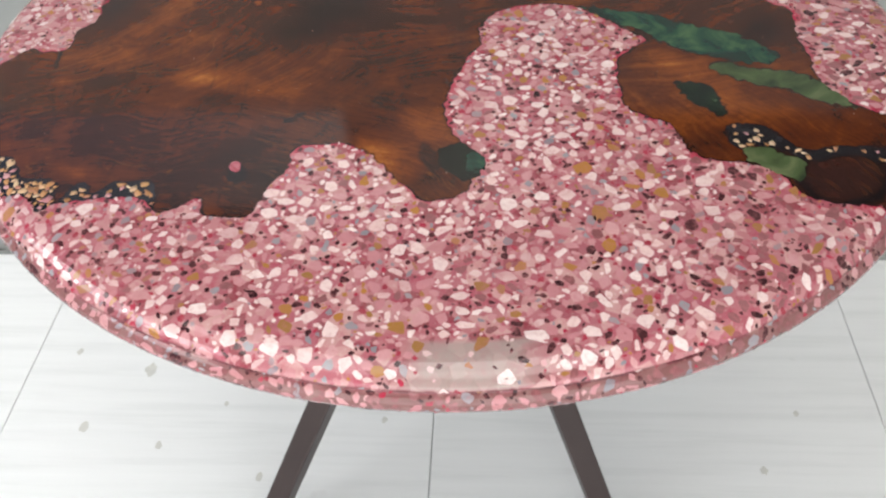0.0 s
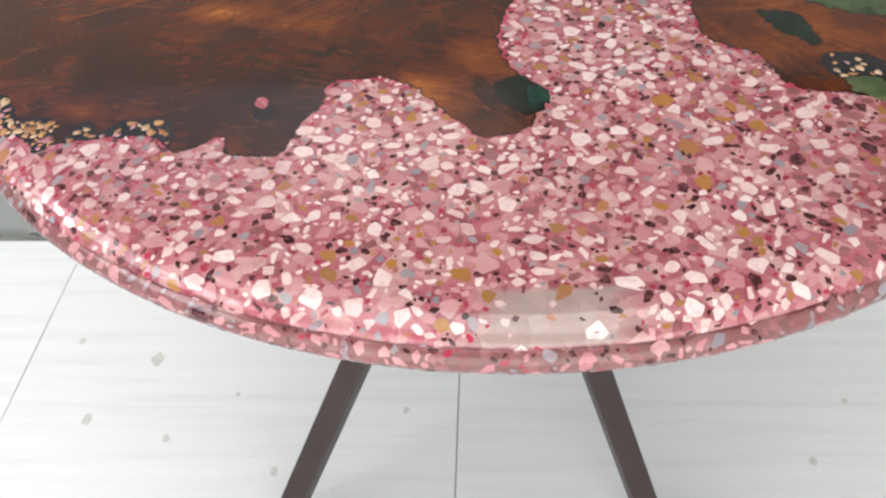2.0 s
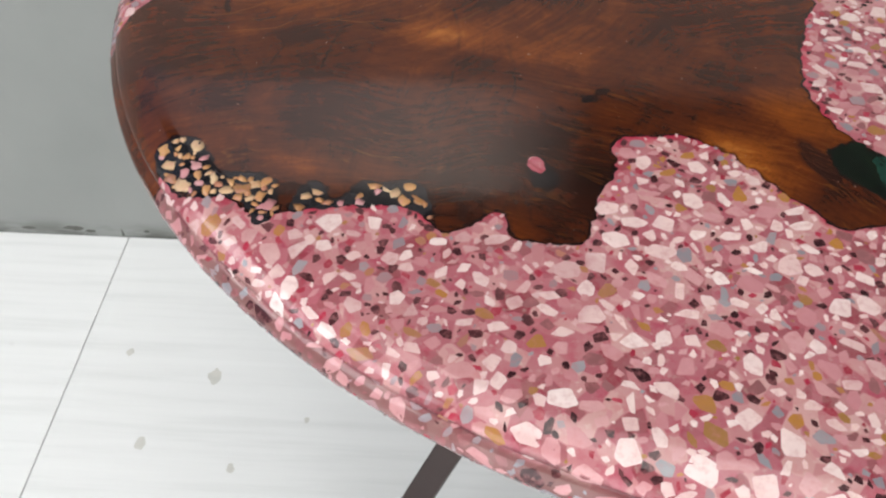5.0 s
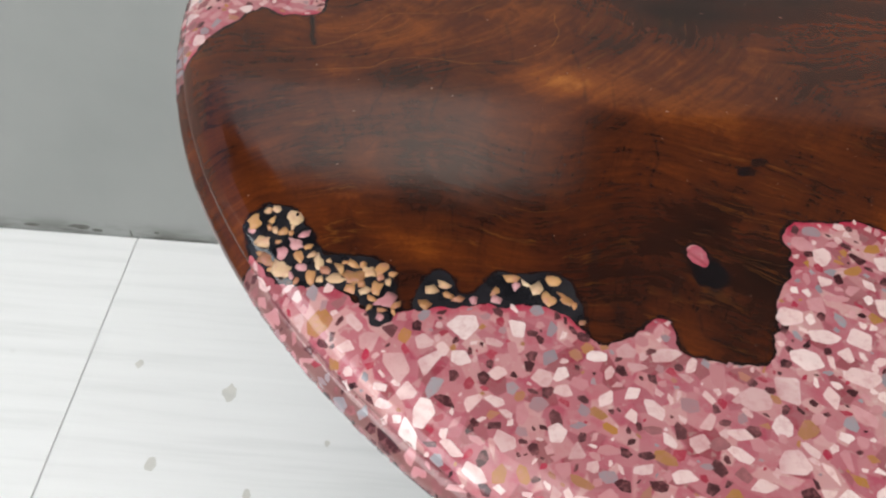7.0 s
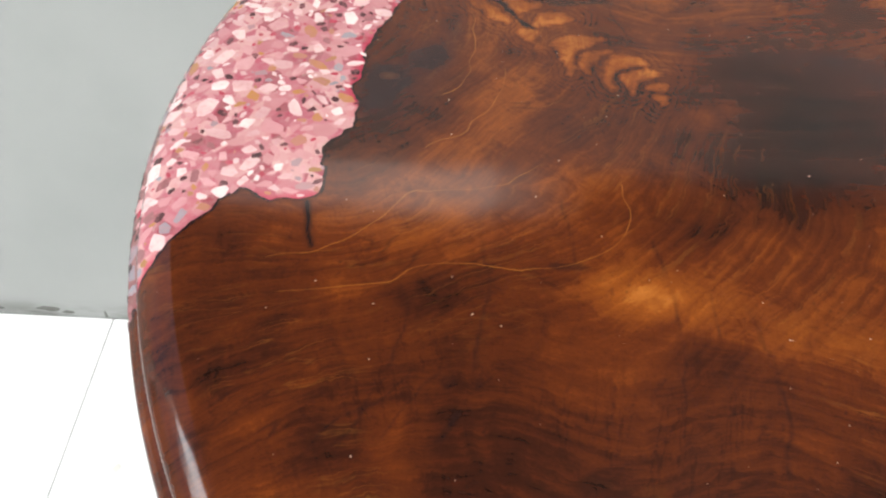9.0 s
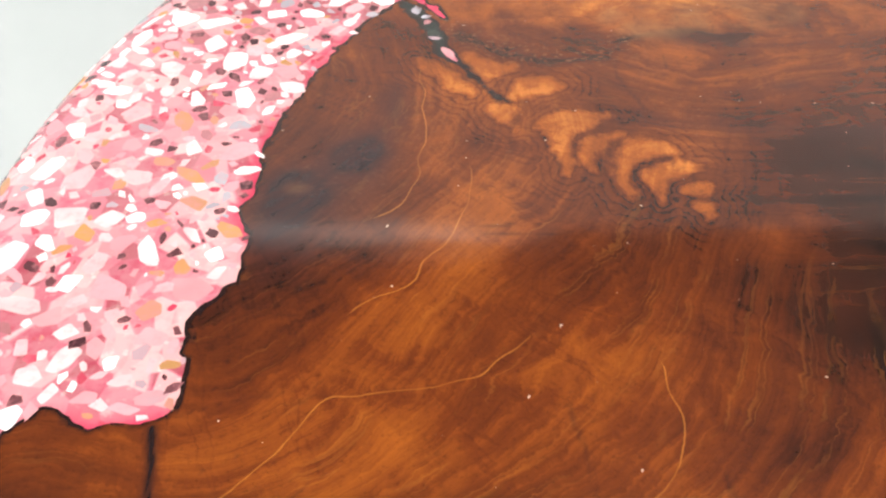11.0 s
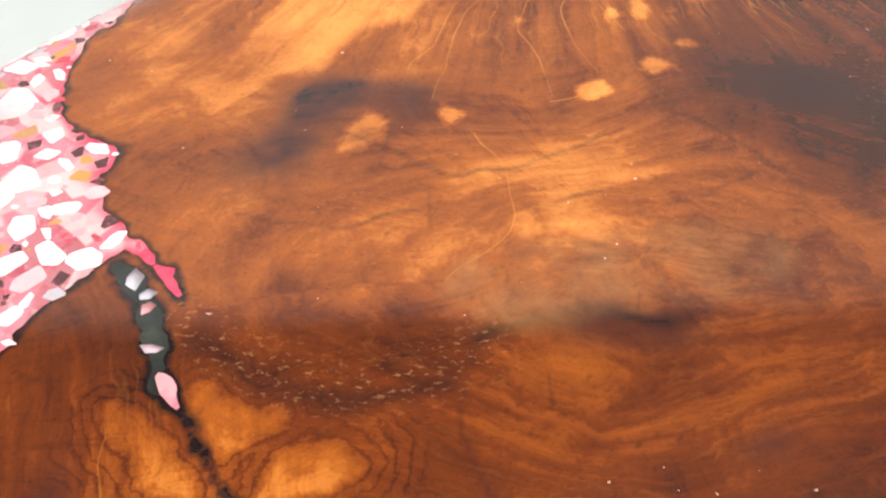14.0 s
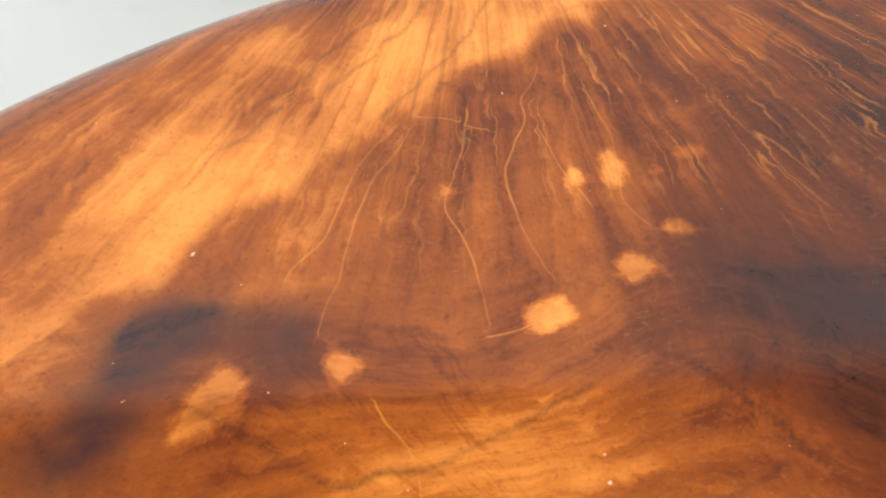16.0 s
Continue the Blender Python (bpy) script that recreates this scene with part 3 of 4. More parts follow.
def cut_grid(field):
    """Quads where the field is positive, with the cells on its border cut along the zero line. Flat coordinates and faces."""
    n = field.shape[0]
    inside = field > 0
    c = inside[:-1, :-1].astype(int) + inside[1:, :-1] + inside[1:, 1:] + inside[:-1, 1:]
    idx = np.arange(n * n).reshape(n, n)
    i, j = np.nonzero(c == 4)
    faces = np.stack((idx[i, j], idx[i + 1, j], idx[i + 1, j + 1], idx[i, j + 1]), -1).tolist()
    extra, made = [], {}

    def crossing(p, q):
        key = (p, q) if p < q else (q, p)
        if key not in made:
            a, b = divmod(key[0], n), divmod(key[1], n)
            fa, fb = field[a], field[b]
            k = fa / (fa - fb)
            extra.append((AX[a[0]] + k * (AX[b[0]] - AX[a[0]]), AX[a[1]] + k * (AX[b[1]] - AX[a[1]])))
            made[key] = n * n + len(extra) - 1
        return made[key]

    for i, j in zip(*np.nonzero((c > 0) & (c < 4))):
        ring = [int(v) for v in (idx[i, j], idx[i + 1, j], idx[i + 1, j + 1], idx[i, j + 1])]
        out = []
        for p, q in zip(ring, ring[1:] + ring[:1]):
            ip, iq = inside[divmod(p, n)], inside[divmod(q, n)]
            if ip:
                out.append(p)
            if ip != iq:
                out.append(crossing(p, q))
        if len(out) > 2:
            faces.append(out)
    flat = np.concatenate((np.stack((GX.ravel(), GY.ravel()), -1), np.array(extra).reshape(-1, 2)))
    used = np.zeros(len(flat), bool)
    for f in faces:
        used[f] = True
    new_index = np.cumsum(used) - 1
    faces = [[int(new_index[v]) for v in f] for f in faces]
    return flat[used], faces


def top_part(name, field, material, parent, label, attributes=None):
    flat, faces = cut_grid(field)
    me = bpy.data.meshes.new(name)
    me.from_pydata(on_top(flat[:, 0], flat[:, 1]).tolist(), [], faces)
    me.shade_smooth()
    for key, values in (attributes(flat[:, 0], flat[:, 1]) if attributes else {}).items():
        flatten = np.ascontiguousarray(values, dtype=np.float32)
        if flatten.ndim == 2:
            me.attributes.new(key, "FLOAT_VECTOR", "POINT").data.foreach_set("vector", flatten.ravel())
        else:
            me.attributes.new(key, "FLOAT", "POINT").data.foreach_set("value", flatten)
    return link_mesh(name, me, material, parent, label)


# Figure of the wood: soft patches (x, y, half-widths, turn in degrees, strength), in millimetres.
PATCHES_FRONT = (
    (-155, -80, 50, 26, -20, 0.08), (-80, -92, 60, 34, -5, 0.06), (-125, -215, 60, 34, 0, -0.17), (-130, -40, 50, 40, 0, -0.10), (-110, -165, 45, 26, 0, -0.07), (-20, -70, 34, 40, 0, -0.10), (-118, -112, 30, 14, -25, 0.18),
    (-250, -205, 15, 10, 0, 0.30), (-30, -195, 12, 26, 30, 0.34), (-304, -138, 40, 24, 0, 0.02), (-270, -150, 70, 30, 0, -0.04),
    (-190, -150, 60, 30, 0, 0.0), (-150, -200, 60, 30, 0, -0.06), (0, -160, 26, 34, 0, 0.14), (-190, -88, 22, 11, -10, 0.24))
PATCHES_MIDDLE = (
    (-250, -34, 42, 24, 10, 0.12), (-262, -2, 24, 12, 30, 0.14), (-243, 20, 12, 28, -15, 0.13), (-228, -10, 22, 20, 0, 0.10),
    (-192, -55, 18, 30, 0, 0.08), (-258, -62, 26, 12, 15, 0.06), (-110, 20, 40, 40, 0, -0.14), (-102, -5, 30, 26, 0, -0.10),
    (-280, 70, 20, 44, -12, -0.06), (-215, 120, 60, 20, -8, -0.10), (-146, 19, 10, 7, 0, 0.20), (-132, 28, 5, 6, 0, 0.16), (-90, 55, 60, 40, 0, -0.16), (-60, 110, 50, 22, 0, -0.06))
PATCHES_BACK = (
    (-138, 146, 30, 9, 0, 0.10), (-180, 165, 80, 22, 5, 0.13), (-230, 178, 25, 26, 0, 0.0), (-62, 212, 36, 26, -20, -0.24),
    (-40, 265, 50, 30, 0, -0.16), (-235, 238, 45, 40, 0, 0.14), (-160, 225, 30, 20, 0, 0.06), (-205, 150, 35, 20, 0, 0.07),
    (-120, 172, 40, 12, 5, 0.08), (-172, 184, 40, 11, 0, 0.10), (-95, 176, 30, 10, 0, -0.13), (-65, 255, 50, 60, 0, -0.12), (-105, 112, 22, 8, 10, 0.14), (-185, 112, 22, 7, 0, 0.05))
PATCHES_RIGHT = ((190, -66, 40, 13, -40, 0.20), (236, -128, 40, 13, -25, 0.20), (168, -38, 22, 14, 0, -0.16), (282, -22, 30, 26, 0, -0.20), (205, -160, 20, 14, 0, -0.12),
    (190, -75, 50, 30, -30, 0.08), (288, -210, 26, 20, 0, -0.14), (200, -130, 60, 60, 0, 0.13))
CHARS = ((-105, -145, 4.6, 4, 0, 1.0), (-97, -138, 4, 2.6, 20, 0.8), (-130.5, -206, 7.5, 11.5, 25, 1.0), (-213, -76, 10, 2, 0, 0.5), (5, -190, 6, 15, 20, 0.6))
SHADES_LEFT = (
    (-275, 54, 7, 7, 30, 1.3), (-270, 60, 5, 7, -10, 0.7), (-293, 38, 9, 7, -15, 1.2), (-285, 45, 20, 40, -20, 0.3), (-268, 66, 5, 9, 0, 0.45), (-298, 20, 9, 12, 0, 0.6), (-288, 32, 12, 20, -25, 0.45),
    (-263, 82, 4, 14, 0, 0.45), (-206, 213, 16, 6, 4, 0.85), (-217, 205, 7, 13, -22, 0.80), (-227, 188, 11, 14, -30, 0.85), (-191, 207, 6, 7, 0, 0.65), (-203, 194, 4, 3, 40, 0.35))
SHADES_RIGHT = (
    (-150, 129.5, 22, 3, 2, 0.6), (-137, 124, 14, 3, 0, 0.5), (-102, 142, 6, 12, 0, 0.5), (-72, 212, 30, 12, -22, 0.75), (-118, 97, 6, 3, 10, 0.6), (-120, 72, 60, 4, -3, 0.35),
    (22, -30, 10, 60, 10, 0.5), (100, 40, 90, 14, 0, 0.3), (150, -60, 10, 30, 10, 0.5), (285, -40, 16, 40, 20, 0.5), (288, -232, 22, 5, 0, 0.6),
    (263, -212, 6, 16, 10, 0.6), (-40, 60, 50, 30, 20, 0.45), (-45, 240, 26, 16, 0, 0.3), (-75, 70, 30, 12, -30, 0.45))
# amber islands along the slanting feather of the figure, and round knots further back
FEATHER_HEAD = (
    ((-230, 79), (-227, 84), (-221, 83), (-221, 77), (-223, 71), (-228, 73)), ((-257, 112), (-247, 109), (-240, 100), (-236, 92), (-238, 88), (-246, 94), (-253, 103)),
    ((-238, 115), (-227, 110), (-218, 109), (-218, 105), (-225, 102), (-232, 98)), ((-219, 98), (-210, 103), (-202, 96), (-206, 93), (-217, 87), (-224, 87)))
FEATHER_BODY = (
    ((-214, 74), (-206, 79), (-192, 80), (-185, 76), (-194, 72), (-201, 67), (-204, 59), (-204, 52), (-206, 45), (-209, 54), (-212, 63)),
    ((-201, 62), (-197, 67), (-189, 67), (-183, 68), (-191, 61), (-196, 55), (-196, 48), (-200, 52)),
    ((-191, 55), (-185, 61), (-175, 65), (-166, 59), (-177, 55), (-184, 50), (-184, 40), (-187, 33), (-190, 40)))
FEATHER_TAIL = (
    ((-183, 47), (-176, 52), (-168, 55), (-161, 51), (-172, 45), (-176, 35), (-178, 33), (-181, 40)), ((-170, 40), (-165, 45), (-159, 44), (-162, 37), (-167, 36)),
    ((-168, 32), (-161, 35), (-160, 29), (-165, 25)))
KNOTS = (
    ((-210, 188), (-209, 197), (-202, 204), (-196, 200), (-197, 192), (-205, 187)), ((-183, 204), (-179, 206), (-175, 203), (-175, 199), (-180, 197), (-183, 200)),
    ((-142, 214), (-135, 217), (-131, 214), (-133, 210), (-142, 208)), ((-119, 226), (-114, 228), (-110, 223), (-115, 218), (-120, 219)),
    ((-107, 233), (-103, 238), (-95, 232), (-102, 231)), ((-100, 257), (-95, 261), (-90, 258), (-94, 255)), ((-158, 246), (-155, 250), (-152, 246), (-155, 244)),
    ((-118, 248), (-116, 260), (-112, 258), (-112, 249)), ((-106, 251), (-104, 254), (-100, 252), (-104, 250)), ((-127, 248), (-124, 254), (-120, 249)))
VEINS_FRONT = (
    ((-254, 103), (-254, 81), (-254, 64), (-255, 48), (-261, 33), (-268, 26)), ((-238, 49), (-239, 33), (-244, 21), (-256, 3), (-276, -13)),
    ((-330, -78), (-308, -71), (-298, -64), (-288, -51), (-278, -40), (-265, -36), (-249, -35), (-236, -30), (-224, -19)),
    ((-324, -96), (-290, -90), (-279, -86), (-269, -79), (-237, -78), (-215, -76), (-193, -60), (-188, -46), (-189, -27)),
    ((-172, 193), (-166, 182), (-164, 169), (-166, 157), (-173, 150), (-184, 140)))
VEINS_BACK = (
    ((-165, 269), (-174, 255), (-183, 236), (-191, 220)), ((-162, 268), (-167, 257), (-177, 238), (-179, 223), (-184, 207)),
    ((-148, 275), (-151, 260), (-154, 240), (-150, 224), (-149, 208)), ((-127, 289), (-139, 258), (-139, 240), (-132, 218)),
    ((-130, 267), (-126, 253), (-121, 240)), ((-117, 280), (-113, 266), (-114, 244), (-109, 233)), ((-160, 272), (-142, 268)), ((-150, 207), (-130, 213)))
CHECKS_BACK = (
    ((-238, 212), (-222, 207), (-200, 190), (-176, 178), (-150, 186), (-128, 196)), ((-160, 165), (-140, 172), (-118, 168), (-95, 176)),
    ((-235, 165), (-210, 160), (-190, 164), (-172, 158)), ((-150, 150), (-143, 140), (-146, 128)), ((-128, 156), (-121, 141), (-125, 120)),
    ((-240, 196), (-232, 186), (-228, 170)), ((-190, 150), (-178, 128), (-181, 100), (-172, 80)), ((-120, 205), (-100, 190), (-85, 170)))
CHECKS_FRONT = (
    ((-250, -50), (-246, -90), (-252, -130)), ((-215, -40), (-212, -88), (-220, -140)), ((-180, -60), (-176, -110), (-184, -160)),
    ((-280, -70), (-276, -100), (-282, -130)), ((-150, -90), (-144, -130), (-152, -165)))
SPLITS = (((-320, -47), (-317, -60), (-316, -72)), ((-226, 90), (-222, 84)))
HAIRLINES = (((-168, 272), (-145, 305), (-128, 335)), ((-182, 284), (-160, 312), (-150, 330)), ((-200, 276), (-178, 302), (-160, 325)), ((-215, 250), (-190, 282)))


def blobs(x, y, table, hard):
    total = np.zeros(x.shape)
    wob = 0.30 * field_noise(x, y, 0.011, 21) + 0.22 * field_noise(x, y, 0.004, 22)
    for cx, cy, rx, ry, turn, strength in table:
        c, s = math.cos(radians(turn)), math.sin(radians(turn))
        a, b = x - cx / 1000, y - cy / 1000
        d = np.hypot((a * c + b * s) / rx, (b * c - a * s) / ry) * 1000
        k = np.exp(-d * d * 0.8) if not hard else np.clip((1.15 + wob - d) * 2.6, 0, 1)
        total = total + strength * k if not hard else np.where(np.abs(strength * k) > np.abs(total), strength * k, total)
    return total


def islands(x, y, shapes):
    """Signed distance to a family of small islands: positive inside."""
    d = np.full(x.shape, -0.03)
    for shape in shapes:
        d = np.maximum(d, inside_distance(x, y, spline(shape, 3)))
    return d


def lines_near(x, y, lines, width):
    best = np.full(x.shape, 9.0)
    for line in lines:
        best = np.minimum(best, line_distance(x, y, spline(line, 5, False)))
    return np.exp(-(best / width) ** 2)


def zones(x, y):
    """Where each system of growth lines rules, with its coordinates across and along the lines."""
    wave = 0.012 * field_noise(x, y, 0.06, 45)
    lift = 0.012 * field_noise(x, y, 0.05, 46)
    back = np.clip((y - 0.19 - 0.5 * lift) * 16, 0, 1)
    front = np.clip((-0.075 - y + wave) * 16, 0, 1)
    eye = np.clip((x + 0.235 + (y - 0.09) * 0.9 + wave) * 22, 0, 1) * (1 - back) * (1 - front)
    swirl = 1 - back - front - eye
    ax, ay = x + 0.20 + wave, y + 0.52 + lift
    sx, sy = x + 0.37 + wave, y - 0.10 + lift
    ex, ey = (x + 0.135 + wave) / 2.2, y - 0.143 + lift
    fx, fy = x + 0.13, 0.42 - y
    polar = lambda a, b, arm: (np.hypot(a, b), arm * np.arctan2(b, a))
    ray = np.arctan2(fx, fy)
    return ray, back, {"front": (*polar(ax, ay, 0.4), front), "swirl": (*polar(sx, sy, 0.15), swirl),
                       "eye": (*polar(ex, ey, 0.12), eye), "fan": (0.17 * ray, np.hypot(fx, fy), back)}


def wood_figure(x, y):
    ray, back, systems = zones(x, y)
    tone = 0.375 + blobs(x, y, PATCHES_FRONT + PATCHES_MIDDLE + PATCHES_BACK + PATCHES_RIGHT, False)
    # the broad amber flame that runs to the far edge: crisp below, soft above
    flame = side_distance(x, y, spline(((-232, 216), (-211, 234), (-182, 257), (-140, 293), (-105, 320), (-70, 350)), 4, False))
    width = 0.030 + 0.20 * np.clip(y - 0.23, 0, 0.1)
    rise = np.clip(0.5 + (flame + 0.004 * field_noise(x, y, 0.012, 31)) / 0.008, 0, 1)
    tone += (0.26 + 2.0 * np.clip(y - 0.24, 0, 0.07)) * rise * np.clip(1.25 - flame / width + 0.35 * field_noise(x, y, 0.020, 32), 0, 1) * np.clip((x + 0.255) * 30, 0, 1)
    tone += 0.10 * field_noise(ray, y, 0.03, 33) * back
    tone += 0.11 * field_noise(x + 0.02 * field_noise(x, y, 0.05, 34), y, 0.03, 35) + 0.12 * np.clip(y * 8, 0, 1) + 0.10 * back
    # dark and light bands along the growth lines beside the feather
    across, along, rule = systems["eye"]
    tone += 0.085 * field_noise(across, along * 0.14, 0.0065, 36) * rule
    across, along, rule = systems["swirl"]
    tone += 0.07 * field_noise(across, along * 0.2, 0.011, 37) * rule
    wx, wy = x + 0.0016 * field_noise(x, y, 0.009, 41), y + 0.0016 * field_noise(x, y, 0.009, 42)
    veind = np.full(x.shape, 9.0)
    for v in VEINS_FRONT + VEINS_BACK:
        d = side_distance(wx, wy, spline(v, 5, False))
        veind = np.where(np.abs(d) < np.abs(veind), d, veind)
    vein = np.exp(-(veind / 0.0026) ** 2)
    feather, knots = islands(wx, wy, FEATHER_HEAD + FEATHER_BODY + FEATHER_TAIL), islands(x, y, KNOTS)
    nest = np.clip((feather + 0.013 + 0.004 * field_noise(x, y, 0.012, 73)) * 200, 0, 1) * np.clip(0.7 + 0.8 * field_noise(x, y, 0.016, 74), 0, 1)
    shade = blobs(x, y, SHADES_LEFT + SHADES_RIGHT, False) * np.clip(0.85 + 0.28 * field_noise(x, y, 0.014, 52) + 0.15 * field_noise(x, y, 0.004, 56), 0, 1.3)
    char = blobs(x, y, CHARS, True)
    near = np.maximum(np.maximum(F_at(x, y, 0), F_at(x, y, 1)), F_at(x, y, 2))
    char = np.maximum(char, 0.95 * lines_near(wx, wy, SPLITS, 0.0011))
    char = np.maximum(char, 0.34 * lines_near(wx, wy, HAIRLINES, 0.0006))
    # hairline checks that run outwards across the figure
    check = field_noise(np.arctan2(y - 0.02, x + 0.16), np.hypot(x + 0.16, y - 0.02) * 0.35, 0.035, 53) + 0.15 * field_noise(x, y, 0.01, 54)
    char = np.maximum(char, 0.45 * np.clip(1 - np.abs(check) * 26, 0, 1) * np.clip(field_noise(x, y, 0.028, 55) * 2.5, 0, 1))
    char = np.maximum(char, 0.42 * lines_near(wx, wy, CHECKS_FRONT + CHECKS_BACK, 0.0007) * np.clip(0.7 + 0.9 * field_noise(x, y, 0.012, 86), 0, 1))
    # the dull island with its dark lower lip, the beige flash above it, and the flecked band beside it
    island = inside_distance(wx, wy, spline(((-184, 138), (-167, 155), (-153, 154), (-131, 158), (-111, 159), (-99, 151), (-100, 143), (-112, 136), (-129, 133), (-149, 131), (-172, 126)), 3))
    dull = 0.6 * np.clip(0.5 + island / 0.006, 0, 1) * np.clip(0.62 + 0.55 * field_noise(x, y, 0.012, 82) + 0.3 * field_noise(x, y, 0.004, 87), 0, 1)
    beige = inside_distance(wx, wy, spline(((-165, 159), (-157, 166), (-146, 163), (-133, 158), (-136, 153), (-156, 151)), 3))
    tone += 0.16 * np.clip(0.5 + beige / 0.006, 0, 1)
    lip = line_distance(wx, wy, spline(((-176, 125), (-161, 131), (-149, 132), (-138, 129), (-124, 128)), 5, False))
    char = np.maximum(char, 0.7 * np.exp(-(lip / (0.0020 + 0.0012 * np.clip(field_noise(x, y, 0.010, 83), -1, 1))) ** 2) * np.clip(0.8 + 0.6 * field_noise(x, y, 0.008, 84), 0, 1))
    band = line_distance(x, y, spline(((-243, 133), (-228, 122), (-210, 114), (-187, 117), (-172, 124)), 5, False))
    speck = np.exp(-(band / 0.0075) ** 2) + 0.25 * np.clip(field_noise(x, y, 0.04, 85) * 2, 0, 1) * np.clip(y * 12, 0, 1)
    char = np.maximum(char, 0.45 * np.exp(-(line_distance(wx, wy, spline(((-240, 128), (-222, 115), (-205, 111), (-180, 114)), 5, False)) / 0.003) ** 2))
    # the grey pith of the small knot beside the terrazzo
    core = np.hypot(wx + 0.2925, (wy - 0.0390) * 1.3) / 0.0040
    dull = np.maximum(dull, 0.22 * np.clip(1.4 - core, 0, 1))
    # the dark oval knot ringed by black at the right
    oval = inside_distance(wx, wy, spline(((259, -208), (269, -193), (289, -187), (311, -190), (316, -208), (305, -228), (283, -236), (267, -231)), 3))
    char = np.maximum(char, 0.95 * np.exp(-((oval + 0.001) / 0.0042) ** 2))
    shade = np.maximum(shade, 0.55 * np.clip(oval / 0.004, 0, 1))
    ray_mask = np.clip((y - 0.20) * 14, 0, 1) * np.clip((x + 0.24) * 25, 0, 1)
    hair = np.maximum(ray_mask, 0.42 * systems["front"][2] * np.clip(0.6 + 1.5 * field_noise(x, y, 0.05, 48), 0, 1)) + 0.14 * systems["eye"][2] + 0.25 * systems["swirl"][2]
    out = {"dull": dull, "speck": np.clip(speck, 0, 1), "tone": tone, "vein": vein, "veind": np.clip(veind, -0.02, 0.02), "ray": ray, "ray_mask": ray_mask,
           "hair": hair, "char": char, "shade": np.clip(shade, 0, 0.9), "near": np.clip(near, -0.02, 0.01), "amber": np.maximum(feather, knots), "nest": nest,
           "amber_gain": np.where(feather > knots, np.clip(0.26 - 4.0 * (y - 0.08), 0.17, 0.26), np.clip(0.34 - 1.6 * (y - 0.20), 0.17, 0.34))}
    out.update({key: np.stack(value, -1) for key, value in systems.items()})
    return out


def F_at(x, y, which):
    """The outline fields read off the grid."""
    f = (F_PINK, F_BED, F_GREEN)[which]
    i = np.clip(((x - AX[0]) / STEP).astype(int), 0, len(AX) - 2)
    j = np.clip(((y - AX[0]) / STEP).astype(int), 0, len(AX) - 2)
    return f[i, j]


def pink_edge(x, y):
    wood = np.minimum(F_at(x, y, 0), 0.05)
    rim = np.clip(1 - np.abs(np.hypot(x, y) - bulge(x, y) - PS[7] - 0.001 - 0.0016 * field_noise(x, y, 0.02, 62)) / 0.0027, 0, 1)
    e = np.clip(1 - wood / (0.0060 + 0.0050 * field_noise(x, y, 0.012, 61)), 0, 1) * np.clip(0.5 + 1.3 * field_noise(x, y, 0.028, 64), 0.0, 1)
    # mask of the painted sheen along the front shoulder, above the groove
    wave = 0.010 * field_noise(x, y, 0.012, 65)
    rim_sheen = np.clip((x + wave + 0.010) * 45, 0, 1) * np.clip((0.090 - x + wave) * 45, 0, 1) * (y < 0)
    s = np.hypot(x, y) - bulge(x, y)
    rim_sheen = rim_sheen * np.clip((s - PS[1] + 0.004) * 250, 0, 1) * np.clip((PS[7] - s) * 500, 0, 1)
    return {"rim_sheen": rim_sheen, "edge": e, "seam": np.clip(0.9 * rim * (1 + 0.5 * field_noise(x, y, 0.015, 63)), 0, 1), "side": np.clip((np.hypot(x, y) - bulge(x, y) - PS[8]) * 400, 0, 1)}


table = thing("round_table", "round pink terrazzo and burl wood resin table with dark steel legs", "table")
part_core = bmesh.new()
CORE = [(0.300, 0.7485), (0.349, 0.7485), (0.378, 0.7415), (0.384, 0.731), (0.3775, 0.7210), (0.340, 0.7205), (0.0, 0.7205)]
rings = []
for r, z in [(0.0, 0.7485)] + CORE:
    rings.append([part_core.verts.new(((r + float(bulge(math.cos(a), math.sin(a)))) * math.cos(a), (r + float(bulge(math.cos(a), math.sin(a)))) * math.sin(a), z)) for a in (k * math.tau / 128 for k in range(128))] if r else [part_core.verts.new((0, 0, z))])
for a, b in zip(rings[:-1], rings[1:]):
    for k in range(128):
        q = [a[k % len(a)], a[(k + 1) % len(a)], b[(k + 1) % len(b)], b[k % len(b)]]
        part_core.faces.new(list(dict.fromkeys(q)))
part("core", part_core, BLACK, table, "dark underside of the tabletop")
top_part("wood_slab", REGION["wood"], WOOD, table, "dark orange-brown burl wood slab with charred edges", wood_figure)
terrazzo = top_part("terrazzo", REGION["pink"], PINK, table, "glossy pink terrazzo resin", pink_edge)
BED_PARTS = [top_part(name, np.minimum(f, F_RIM) if name != "crack_filling" else np.minimum(f, GY - 0.112), SMOKE if name == "crack_filling" else BLACK, table,
                      "smoky green-grey resin filling" if name == "crack_filling" else "black resin filling") for (name, _), f in zip(BEDS, F_BEDS)]
# the pink sliver parts the crack's filling in two
top_part("crack_filling", np.minimum.reduce((F_BEDS[1], F_RIM, 0.112 - GY)), SMOKE, table, "smoky green-grey resin filling")
F_GREENS[2] = np.minimum(F_GREENS[2], -F_GREENS[5])
for f, mat in zip(F_GREENS, (GREEN, GREEN_PALE, GREEN_DEEP, GREEN_DEEP, GREEN_PALE, GREEN)):
    top_part("green_inlay", np.minimum.reduce((f, -F_BED, F_RIM)), mat, table, "cloudy dark green resin inlay")


